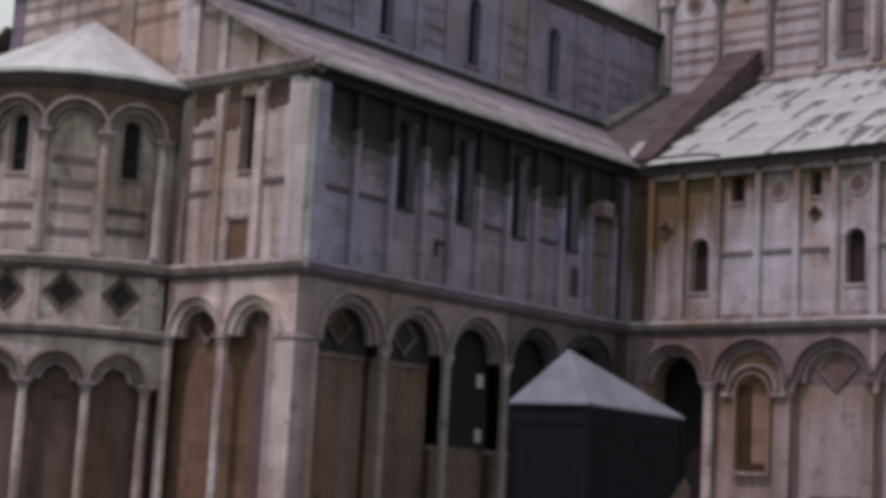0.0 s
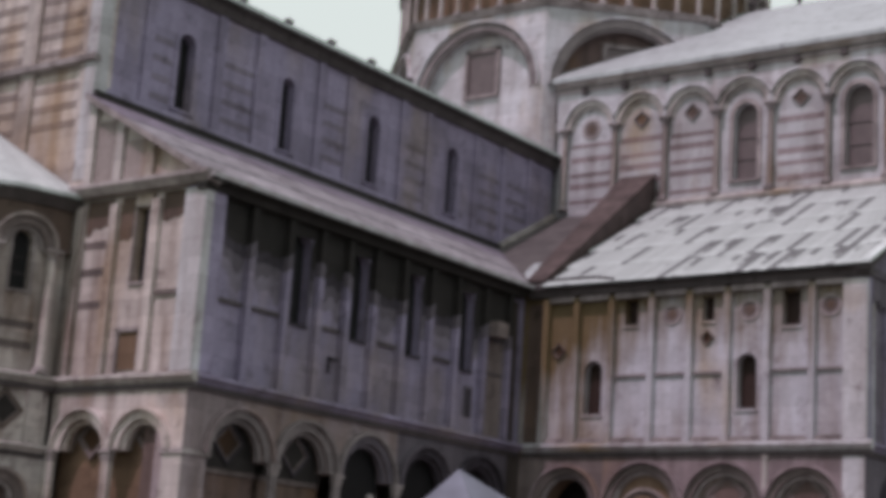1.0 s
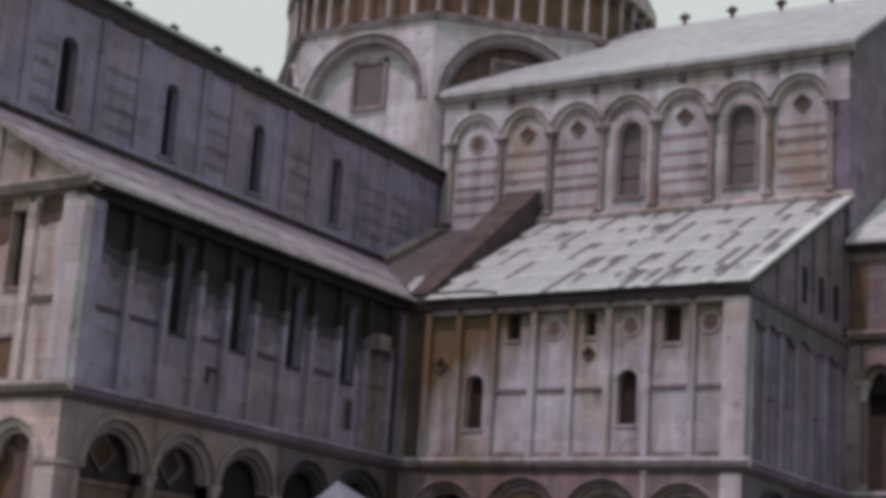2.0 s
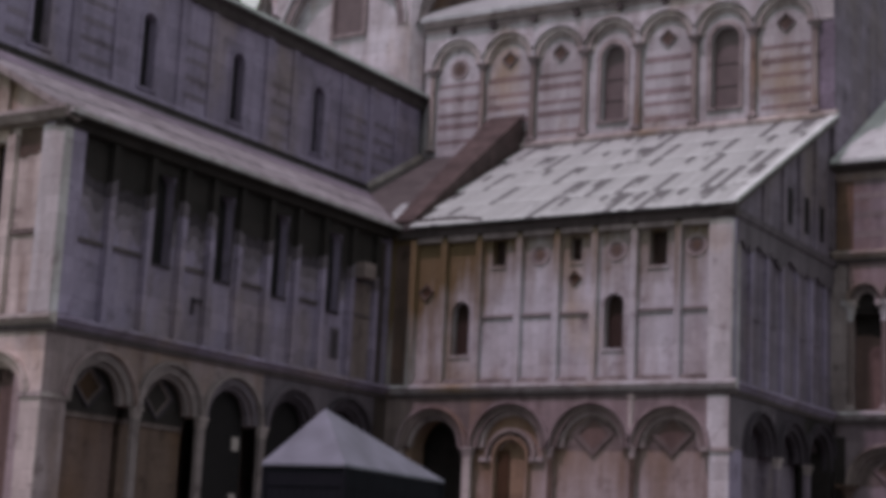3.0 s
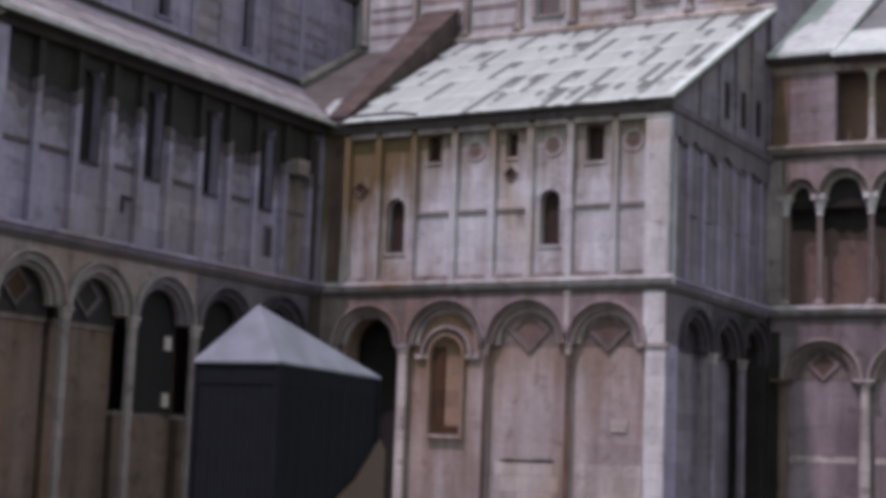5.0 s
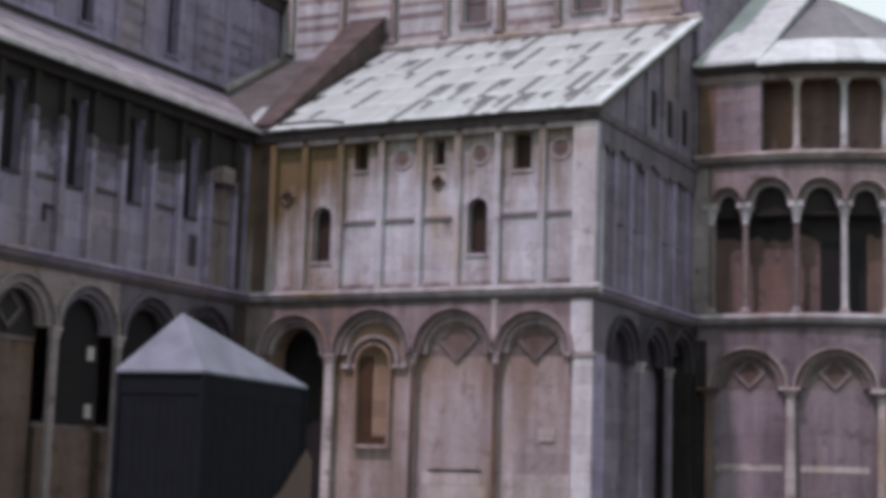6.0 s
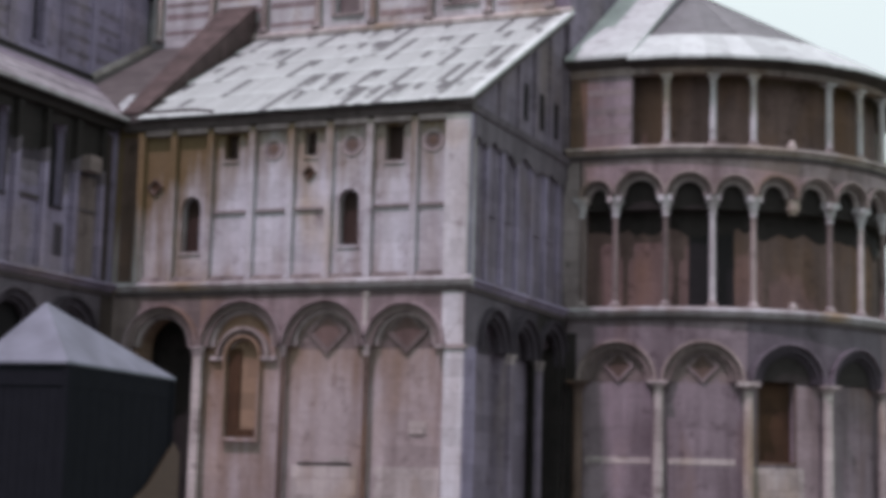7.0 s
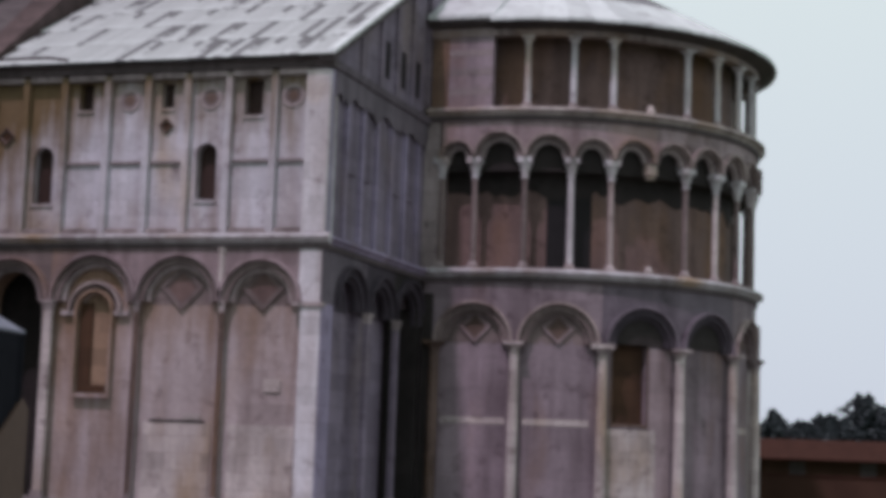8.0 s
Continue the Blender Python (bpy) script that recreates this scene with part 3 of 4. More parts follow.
part("end_wall", gab, SHADE_MAUVE, choir)
lesenes(me_, [0.35, 2.2, 4.1, 6.0, 7.9, 9.8, 11.7], 0.3, 10.25, 17.1, 0.05, choir, SHADE_LILAC)
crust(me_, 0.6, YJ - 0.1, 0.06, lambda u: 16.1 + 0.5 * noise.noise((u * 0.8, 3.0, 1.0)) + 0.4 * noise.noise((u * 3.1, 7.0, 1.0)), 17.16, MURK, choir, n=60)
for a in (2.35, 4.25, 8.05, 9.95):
    window(flat(L2 - 0.12, 0, 0, 1), a + 0.2, a + 0.95, 13.2, 16.6, True, 0.12, choir, bars=False, mat=SHADE_MAUVE)
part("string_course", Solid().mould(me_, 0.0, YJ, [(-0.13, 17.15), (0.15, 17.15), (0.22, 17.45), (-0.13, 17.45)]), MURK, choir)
for a in (7.2, 9.4, 11.5):
    part("slit_light", Solid().box(me_, a - 0.3, a + 0.3, -0.14, -0.1, 18.2, 19.9), GLASS, choir)
for a in (3.8, 6.2, 8.3, 10.5):
    part("lesene", Solid().box(me_, a - 0.15, a + 0.15, -0.13, 0.0, 17.45, slope(a) - 0.3), SHADE_MAUVE, choir)
part("verge", Solid().sweep(me_, [[(u, -0.4, slope(u) - 0.3), (u, 0.3, slope(u) - 0.3), (u, 0.3, slope(u) - 0.05), (u, -0.4, slope(u) - 0.05)] for u in (-0.35, YC)]), DARK, choir)

part("verge_sheet", Solid().sweep(me_, [[(u, -0.05, slope(u) + 0.02), (u, 0.36, slope(u) + 0.02), (u, 0.36, slope(u) + 0.16), (u, -0.05, slope(u) + 0.16)] for u in (-0.45, YC)]), PALE, choir, "pale lead capping along the roof edge")

# choir clerestory
mk = flat(0, YC, 1, 0)
part("clerestory_wall", pierced(mk, XC, L2 + 0.05, 20.0, 32.6, -0.9, -0.2,
     [(4.2, 5.6, 25.75, 30.0, True), (10.5, 12.0, 25.8, 30.2, True)]), UPPER, choir)
for ua, ub, za, zb in ((4.2, 5.6, 25.75, 30.0), (10.5, 12.0, 25.8, 30.2)):
    window(flat(0, YC + 0.2, 1, 0), ua, ub, za, zb, True, 0.5, choir, 0.24, 0.1, True, OLDGLASS)
cbays = [(-4.7, 1.3), (-1.45, 1.3), (1.7, 1.25), (4.9, 1.3), (8.05, 1.3), (11.25, 1.3), (14.5, 1.3)]
blind_arcade(mk, XC, L2 + 0.05, 29.75, 32.2, cbays, [-6.3, -3.05, 0.15, 3.3, 6.45, 9.65, 12.85, 16.1], choir, UPPER, depth=0.2, flat_cols=False, r_pil=0.17, z0=25.0, ring=MARBLE, hood=UPPER, col_mat=LOWER, cap_mat=BAND)
for c, r in cbays:
    if c < -4:
        roundel(mk, c, 29.7, 0.6, -0.2, choir)
    elif abs(c - 4.9) > 0.1 and abs(c - 11.25) > 0.1:
        inlay(mk, c, 29.9, 0.52, -0.2, choir, BAND, UMBER)
for i, c in enumerate((-4.7, -1.45, 1.7, 8.05, 14.5)):
    for k in range(5):
        z = 25.4 + k * 0.8 + 0.2 * noise.noise((i * 3.7, k * 1.9, 0.5))
        part("stone_band", Solid().box(mk, c - 1.3, c + 1.3, -0.21, -0.192, z, z + 0.24 + 0.1 * ((i + k) % 2)), ORDER, choir)
# Brown strip added to draw the shadow under the base moulding.
part("shadow_fillet", Solid().mould(mk, -0.4, L2 + 0.2, [(-0.1, 24.3), (0.18, 24.35), (0.18, 24.56), (-0.1, 24.56)]), BROWN, choir)
part("base_moulding", Solid().mould(mk, -0.4, L2 + 0.3, [(-0.1, 24.55), (0.3, 24.6), (0.35, 24.8), (0.1, 25.0), (-0.1, 25.0)]), MARBLE, choir)
cornice(mk, XC, L2 + 0.3, 32.5, choir, 0.4, 0.5)
for k in range(9):
    part("eave_bracket", Solid().box(mk, -5.2 + 2.6 * k, -4.9 + 2.6 * k, -0.02, 0.3, 31.75, 32.15), EAVE, choir)
part("corbel_band", Solid().box(mk, XC, L2 + 0.06, -0.05, 0.12, 31.95, 32.15), TRIM, choir)
mke = flat(L2 + 0.1, YC, 0, 1)
gw = Solid()
gw.sweep(mke, [[(u, -0.8, 18.0), (u, 0.0, 18.0), (u, 0.0, z), (u, -0.8, z)] for u, z in ((0.06, 32.6), (11.4, 39.7), (22.8, 32.6))])
part("end_gable", gw, SHADE_MAUVE, choir)

# choir roofs
for y0, z0, y1, z1 in ((YC - 0.55, 32.75, AY, 39.9), (2 * AY - YC + 0.55, 32.75, AY, 39.9)):
    part("nave_roof", Solid().poly([(XC - 0.1, y0, z0), (L2 + 0.5, y0, z0), (L2 + 0.5, y1, z1), (-10, y1, z1)], (0, 0, -0.25)), COOL, choir)
part("roof_deck", Solid().poly([(-0.3, -0.3, slope(-0.3)), (L2 + 0.25, -0.3, slope(-0.3)), (L2 + 0.25, YC, slope(YC)), (-0.3, YC, slope(YC))], (0, 0, -0.2)), EAVE, choir)
part("north_body", Solid().box(flat(0, 0, 1, 0), -6, L2 - 0.9, -48, -14, G, 17.5), LOWER, choir)
rise = lambda y: slope(y) + 0.1 + 1.75 * max(0.0, y) / YC
east = lambda y: 0.85 - 1.25 * y / YC              # its two faces run askew to the choir
west = lambda y: -0.05 - 2.4 * y / YC
s = Solid()
s.sweep(flat(0, 0, 0, 1), [[(u, east(u), slope(u) - 0.2), (u, west(u), slope(u) - 0.2), (u, west(u), rise(u)), (u, east(u), rise(u))] for u in (0.2, YC)])
rp = part("raking_parapet", s, BROWN, choir)
s = Solid()
s.sweep(flat(0, 0, 0, 1), [[(u, east(u) + 0.08, rise(u)), (u, west(u) - 0.08, rise(u)), (u, west(u) - 0.08, rise(u) + 0.1), (u, east(u) + 0.08, rise(u) + 0.1)] for u in (0.1, YC)])
part("coping", s, BROWN, rp)
YV = 7.3
part("valley_roof", Solid().poly([(0.6, -0.5, slope(-0.5)), (0.6, YC, slope(YC)), (XC, YC, slope(YC)), (XC, YV, slope(YV))], (0, 0, -0.15)), OLDROOF, choir)
for k in range(3):
    x, y = -0.15 - 0.5 * k, 0.35 + 0.6 * k
    part("valley_sheet", Solid().poly([(a, b, slope(b) + 0.06) for a, b in ((x, y), (x - 0.42, y + 2.0), (x - 0.85, y + 2.0), (x - 0.45, y + 0.5))], (0, 0, -0.08)), COOL, choir)
s = Solid()
s.sweep(flat(XC, 0, 0, 1), [[(u, -0.05, slope(u)), (u, 0.22, slope(u)), (u, 0.22, slope(u) + 0.28), (u, -0.05, slope(u) + 0.28)] for u in (YV, YC)])
part("flashing", s, MARBLE, choir)
part("gutter_step", Solid().sweep(flat(0, 0, 1, 0), [[(u, d, slope(-d) + 0.05), (u, d - 0.16, slope(-d) + 0.05), (u, d - 0.16, slope(-d) + 0.2), (u, d, slope(-d) + 0.2)] for u, d in ((1.0, -0.15), (3.6, -0.12), (4.9, 0.35))]), EAVE, choir)


def finial(x, y, z, parent):
    f = smooth(part("finial", Solid().lathe(flat(x, y, 1, 0), 0, 0, [(0.1, z), (0.1, z + 0.35), (0.16, z + 0.4), (0.12, z + 0.5), (0.24, z + 0.68), (0.26, z + 0.85), (0.15, z + 1.0), (0.02, z + 1.08)], 8), DARK, parent))
    part("crocket", Solid().box(flat(x, y, 1, 0), -0.34, 0.34, -0.1, 0.1, z + 0.72, z + 0.86), DARK, f)


for k in range(7):
    finial(-0.4 + 3.1 * k, AY, 39.55, choir)

mn = flat(0, 2 * AY - YC, -1, 0)
part("far_clerestory_wall", Solid().box(mn, -L2 - 0.1, -XC, -0.9, -0.2, 18.0, 32.6), UPPER, choir)
part("far_aisle_roof", Solid().poly([(-6, 2 * AY + 0.3, 17.62), (L2 + 0.25, 2 * AY + 0.3, 17.62), (L2 + 0.25, 2 * AY - YC, 24.65), (-6, 2 * AY - YC, 24.65)], (0, 0, -0.2)), PALE, choir)

# ---- transept ----
trans = thing("cathedral_transept", "shaded marble transept arm with blind arches and gabled end", "church wing", "cathedral wings")
mt = flat(0, 0, 0, 1)          # faces east; along is y
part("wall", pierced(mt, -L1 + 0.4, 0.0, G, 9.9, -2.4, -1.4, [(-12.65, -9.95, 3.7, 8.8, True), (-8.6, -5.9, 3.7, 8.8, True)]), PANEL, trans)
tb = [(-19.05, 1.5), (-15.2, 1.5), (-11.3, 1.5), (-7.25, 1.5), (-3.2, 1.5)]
# Bays nearest the inner corner get darker stone to carry its shade.
blind_arcade(mt, -L1 + 0.02, -0.02, ZS, 9.72, tb, [-17.1, -13.25, -9.3, -5.2, -1.2], trans, [ORDER, ORDER, ORDER, MURK, MURK], depth=1.4, r_pil=0.18, col_mat=BAND, hood=[ORDER, BAND, BAND, MURK, CRUST_SHADE], ring=[BAND, BAND, MURK, CRUST_SHADE, CRUST_SHADE])
part("corner_pilaster", Solid().box(mt, -L1 + 0.02, -20.75, -1.4, 0.045, G, ZS - 0.02), ORDER, trans)
part("impost", Solid().box(mt, -L1 - 0.1, -20.6, -0.3, 0.14, ZS - 0.16, ZS + 0.02), TRIM, trans)
for c in (-11.3, -7.25):
    w = part("window_opening", Solid().box(mt, c - 1.5, c + 1.5, -1.38, -1.0, 3.55, 3.75), TRIM, trans)
    part("pane", Solid().box(mt, c - 1.5, c + 1.5, -0.62, -0.56, 3.75, 8.95), GLASS, w)
# Near-black slabs put the shade of the recessed arch heads into colour.
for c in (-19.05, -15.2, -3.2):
    part("tympanum", Solid().box(mt, c - 1.74, c + 1.74, -1.42, -0.6, 6.95, 9.2), SOOT_SHADE, trans, "near-black slab for the shade in the arch head")
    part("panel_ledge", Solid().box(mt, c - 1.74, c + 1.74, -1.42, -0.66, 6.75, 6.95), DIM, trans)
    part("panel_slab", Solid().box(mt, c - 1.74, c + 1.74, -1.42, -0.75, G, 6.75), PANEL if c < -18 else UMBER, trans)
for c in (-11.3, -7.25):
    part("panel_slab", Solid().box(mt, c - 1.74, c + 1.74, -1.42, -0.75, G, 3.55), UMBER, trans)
# Two pale blocks stand in for bright reflections in the window.
for z in (4.0, 6.3):
    part("pale_block", Solid().box(mt, -10.45, -10.05, -0.6, -0.48, z, z + 0.55), MARBLE, trans, "pale block standing in for a lit reflection in the window")
inlay(mt, -19.05, 7.95, 0.85, -0.6, trans, CRUST_SHADE, RUST)
inlay(mt, -15.2, 7.95, 0.9, -0.6, trans, CRUST_SHADE, SOOT_SHADE)
cornice(mt, -L1 + 0.05, -0.2, ZC, trans, 0.42, mat=SHADE_LILAC)
tl = [-19.13, -16.96, -14.95, -13.19, -11.36, -9.39, -7.37, -5.39, -3.18, -1.2]
th = [(y + 0.27, y + 1.5, 13.05, 16.75, True) for y in (-16.96, -13.19, -9.39, -5.39)]
# East wall stone is tinted and darkened for its shaded side.
part("wall", pierced(mt, -L1 + 0.02, 0.3, 10.0, 17.4, -0.95, -0.3, th), SHADE_LILAC, trans)
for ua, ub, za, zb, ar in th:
    window(flat(-0.3, 0, 0, 1), ua, ub, za, zb, ar, 0.45, trans, 0.06, 0.02, bars=False, mat=CRUST_SHADE)
lesenes(mt, tl, 0.3, 10.25, 16.9, 0.0, trans, SHADE_LILAC)
part("corner_lesene", Solid().box(mt, -L1 + 0.1, -20.9, -0.7, 0.05, 10.25, 17.3), SHADE_LILAC, trans)
# Layered dark sheets put the eave's shade, along with soot, into the wall colour.
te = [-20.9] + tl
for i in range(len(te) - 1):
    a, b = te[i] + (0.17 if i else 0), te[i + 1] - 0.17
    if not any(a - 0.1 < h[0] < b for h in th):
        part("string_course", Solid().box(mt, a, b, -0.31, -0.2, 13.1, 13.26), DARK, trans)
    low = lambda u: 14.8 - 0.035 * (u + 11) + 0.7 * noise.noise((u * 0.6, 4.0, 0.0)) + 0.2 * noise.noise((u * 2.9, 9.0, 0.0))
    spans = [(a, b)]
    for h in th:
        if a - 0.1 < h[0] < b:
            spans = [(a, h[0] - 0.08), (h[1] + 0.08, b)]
            crust(mt, h[0] - 0.08, h[1] + 0.08, -0.2, lambda u: 16.5 + (u - h[0]) * 0.1, 17.25, SOOT_SHADE, trans, n=2)
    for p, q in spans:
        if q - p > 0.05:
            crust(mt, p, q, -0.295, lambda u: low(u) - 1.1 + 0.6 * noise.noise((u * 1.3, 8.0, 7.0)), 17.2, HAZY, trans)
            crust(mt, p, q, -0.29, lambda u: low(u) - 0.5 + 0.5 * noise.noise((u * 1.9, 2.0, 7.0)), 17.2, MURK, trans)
            crust(mt, p, q, -0.283, low, 17.2, CRUST_SHADE, trans)
            crust(mt, p, q, -0.268, lambda u: low(u) + 0.45 + 0.3 * noise.noise((u * 3.3, 1.0, 5.0)), 17.2, SOOT_SHADE, trans)
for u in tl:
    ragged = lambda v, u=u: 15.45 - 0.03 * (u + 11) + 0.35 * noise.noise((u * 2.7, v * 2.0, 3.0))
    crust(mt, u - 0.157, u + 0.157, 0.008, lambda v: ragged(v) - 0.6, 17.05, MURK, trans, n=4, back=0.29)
    crust(mt, u - 0.164, u + 0.164, 0.014, ragged, 17.06, SOOT_SHADE, trans, n=4, back=0.29)
part("stained_panel", Solid().box(mt, -3.02, -1.36, -0.31, -0.25, 10.3, 14.7), DIM, trans, "brown-stained stone panel by the inner corner")
part("vent_frame", Solid().box(mt, -4.32, -4.22, -0.31, -0.22, 10.95, 12.2).box(mt, -3.84, -3.74, -0.31, -0.22, 10.95, 12.2).box(mt, -4.32, -3.74, -0.31, -0.22, 12.2, 12.32), MURK, trans)
part("vent", Solid().box(mt, -4.22, -3.84, -0.31, -0.285, 10.95, 12.2), CRUST_SHADE, trans, "dark blocked vent")
part("iron_bracket", Solid().box(mt, -13.95, -13.85, -0.31, -0.18, 11.4, 12.05).box(mt, -13.3, -13.2, -0.31, -0.18, 11.2, 12.05).box(mt, -13.95, -13.2, -0.31, -0.18, 11.95, 12.07), CRUST_SHADE, trans, "dark rusted iron bracket")
# Dark strips paint the inner corner's shade onto the stone.
part("corner_crust", Solid().box(mt, -1.04, -0.3, -0.31, -0.24, 10.3, 16.9), CORNER_SHADE, trans, "dark strip with the inner corner's crust and shade in its colour")
part("corner_crust", Solid().box(mt, -0.98, -0.03, -0.02, 0.02, 5.0, 9.7), CORNER_SHADE, trans, "dark strip with the inner corner's crust and shade in its colour")
part("bracket_block", Solid().box(mt, -3.0, -2.1, -0.02, 0.5, 14.8, 15.5), DIM, trans)
# Near-black soffit: the shade under the eave is in its colour.
part("eave_soffit", Solid().mould(mt, -L1 - 0.2, -0.3, [(-0.3, 17.1), (0.12, 17.1), (0.2, 17.3), (0.55, 17.45), (0.55, 17.52), (-0.3, 17.52)]), SOOT_SHADE, trans)
# south end
ms = flat(0, -L1, 1, 0)
part("wall", Solid().box(ms, -7.3, -0.42, -1.6, -0.7, G, 9.9), OCHRE, trans)
blind_arcade(ms, -7.2, -0.02, ZS, 9.72, [(-5.35, 1.2), (-2.15, 1.15)], [-6.95, -3.75], trans, CREAM, col_mat=CREAM, depth=0.7, hood=CREAM, ring=CREAM)
part("corner_pilaster", Solid().box(ms, -0.95, 0.02, -0.7, 0.05, G, ZS - 0.02), CREAM, trans)
part("impost", Solid().box(ms, -1.05, 0.12, -0.3, 0.14, ZS - 0.16, ZS + 0.02), TRIM, trans)
inlay(ms, -5.35, 7.9, 0.85, -0.6, trans, DIM)
inlay(ms, -2.15, 7.9, 0.85, -0.6, trans, DIM)
cornice(ms, -7.2, 0.42, ZC, trans, 0.35)
sh = [(-3.85, -3.1, 13.8, 16.8, False)]
part("wall", pierced(ms, -7.2, -0.02, 10.0, 17.4, -0.9, -0.2, sh), CREAM, trans)
window(flat(0, -L1 + 0.2, 1, 0), -3.85, -3.1, 13.8, 16.8, False, 0.5, trans, 0.06, 0.03)
dr = part("door", Solid().box(ms, -4.05, -2.95, -0.22, -0.15, 10.4, 11.85), OCHRE, trans, "small weathered ochre door panel")
part("door_frame", Solid().box(ms, -4.2, -4.05, -0.22, -0.05, 10.3, 12.0).box(ms, -2.95, -2.8, -0.22, -0.05, 10.3, 12.0).box(ms, -4.2, -2.8, -0.22, -0.05, 11.86, 12.02), TRIM, dr)
lesenes(ms, [-6.85, -4.9, -2.6], 0.4, 10.25, 17.0, 0.06, trans, CREAM)
part("corner_lesene", Solid().box(ms, -1.0, 0.06, -0.4, 0.06, 10.25, 17.2), UPPER, trans)
for z in (12.9, 14.2, 15.3):
    part("stone_band", Solid().box(ms, -6.65, -5.1, -0.21, -0.185, z, z + 0.3), DIM, trans)
part("string_course", Solid().box(ms, -2.4, -1.0, -0.21, -0.1, 13.2, 13.4), DIM, trans)
for a, b, z in ((-6.6, -5.12, 16.1), (-4.65, -3.95, 15.5), (-3.0, -2.82, 14.6), (-2.38, -1.05, 16.2)):
    crust(ms, a, b, -0.17, lambda u: z + 0.6 * noise.noise((u * 2.1, 3.0, 2.0)), 17.25, UMBER, trans)
part("gable_cornice", Solid().mould(ms, -7.2, 0.4, [(-0.3, 17.3), (0.2, 17.35), (0.45, 17.65), (0.45, 17.8), (-0.3, 17.8)]), TRIM, trans)
mq_ = flat(XC, 0, 0, 1)
tslope = lambda x: 17.72 + (21.75 - 17.72) * (0.3 - x) / (0.3 - XC)
gw = Solid()
gw.sweep(ms, [[(u, -0.9, 17.4), (u, -0.15, 17.4), (u, -0.15, tslope(u) - 0.15), (u, -0.9, tslope(u) - 0.15)] for u in (-7.2, 0.0)])
part("half_gable", gw, CREAM, trans)
for u in (-6.7, -5.0, -3.2):
    part("lesene", Solid().box(ms, u - 0.2, u + 0.2, -0.16, 0.05, 17.8, tslope(u) - 0.3), MARBLE, trans)
for a, b in ((-6.45, -5.25), (-4.75, -3.45)):
    part("sunk_panel", Solid().box(ms, a, b, -0.16, -0.13, 18.0, tslope((a + b) / 2) - 0.6), LOWER, trans)
part("verge", Solid().sweep(ms, [[(u, -0.4, tslope(u) - 0.28), (u, 0.35, tslope(u) - 0.28), (u, 0.35, tslope(u) - 0.02), (u, -0.4, tslope(u) - 0.02)] for u in (XC, 0.45)]), TRIM, trans)
for k in range(3):
    xa, xb = 0.45 + (XC - 0.45) * k / 3, 0.45 + (XC - 0.45) * (k + 1.03) / 3
    ye = lambda x: -0.3 + (YV + 0.3) * (0.45 - x) / (0.45 - XC)
    part("roof_course", Solid().poly([(xa, -L1 - 0.3, tslope(xa) + 0.05), (xa, ye(xa), tslope(xa) + 0.05), (xb, ye(xb), tslope(xb)), (xb, -L1 - 0.3, tslope(xb))], (0, 0, -0.2)), FELT if k < 2 else HAZY, trans)
part("flashing", Solid().box(mq_, -L1 + 0.02, YV, 0.0, 0.24, 21.6, 21.95), SOOT_SHADE, trans)
part("gutter", Solid().mould(mt, -L1 - 0.3, -0.1, [(0.35, 17.5), (0.62, 17.5), (0.66, 17.66), (0.35, 17.66)]), UPPER, trans)

# transept clerestory
mq = flat(XC, 0, 0, 1)
qh = [(-17.4, -16.4, 22.55, 26.0, True), (-10.7, -9.8, 22.55, 26.05, True), (-4.25, -3.35, 22.6, 26.05, True), (2.4, 3.3, 22.65, 26.2, True)]
# East clerestory, again with shade tinted into the stone.
part("clerestory_wall", pierced(mq, -L1 + 0.2, YC, 18.0, 28.1, -0.9, -0.12, qh), SHADE_LILAC, trans)
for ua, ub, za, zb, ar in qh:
    window(flat(XC - 0.12, 0, 0, 1), ua, ub, za, zb, ar, 0.5, trans, 0.2, 0.05, bars=False, mat=SHADE_LILAC)
lesenes(mq, [-21.7, -19.2, -14.9, -12.3, -8.0, -5.8, -1.5, 0.7, 5.0, 7.6, 10.2], 0.5, 21.9, 27.6, 0.0, trans, SHADE_LILAC)
qb = [(-18.95, -17.7), (-14.65, -12.55), (-7.75, -6.05), (-1.25, 0.45), (5.25, 7.35), (7.85, 9.95)]
for i, (a, b) in enumerate(qb):
    for k in range(4):
        z = 22.6 + 0.85 * k + 0.12 * (i % 3)
        part("stone_band", Solid().box(mq, a, b, -0.13, -0.105, z, z + 0.28), SHADE_MAUVE, trans)
part("corner_pier", Solid().box(mq, -L1 - 0.03, -L1 + 0.7, -0.6, 0.03, 18.2, 28.0), UPPER, trans, "pale scrubbed corner stones")
part("base_course", Solid().box(mq, -L1 + 0.02, YC, -0.13, 0.02, 21.94, 22.25), SHADE_LILAC, trans)
part("eave_cornice", Solid().mould(mq, -L1 - 0.2, YC + 0.3, [(-0.3, 27.5), (0.05, 27.5), (0.15, 27.9), (0.5, 28.15), (0.5, 28.3), (-0.3, 28.3)]), EAVE, trans)
part("nave_roof", Solid().poly([(XC + 0.55, -L1 - 0.3, 28.28), (XC + 0.55, YC + 2, 28.28), (AX, YC + 2, 31.2), (AX, -L1 - 0.3, 31.2)], (0, 0, -0.2)), PALE, trans)
part("nave_roof", Solid().poly([(2 * AX - XC - 0.55, -L1 - 0.3, 28.28), (2 * AX - XC - 0.55, YC + 2, 28.28), (AX, YC + 2, 31.2), (AX, -L1 - 0.3, 31.2)], (0, 0, -0.2)), PALE, trans)
part("end_gable", Solid().sweep(ms, [[(u, -0.9, 10.0), (u, -0.14, 10.0), (u, -0.14, z), (u, -0.9, z)] for u, z in ((2 * AX - XC, 28.1), (AX, 31.0), (XC, 28.1))]), CREAM, trans)
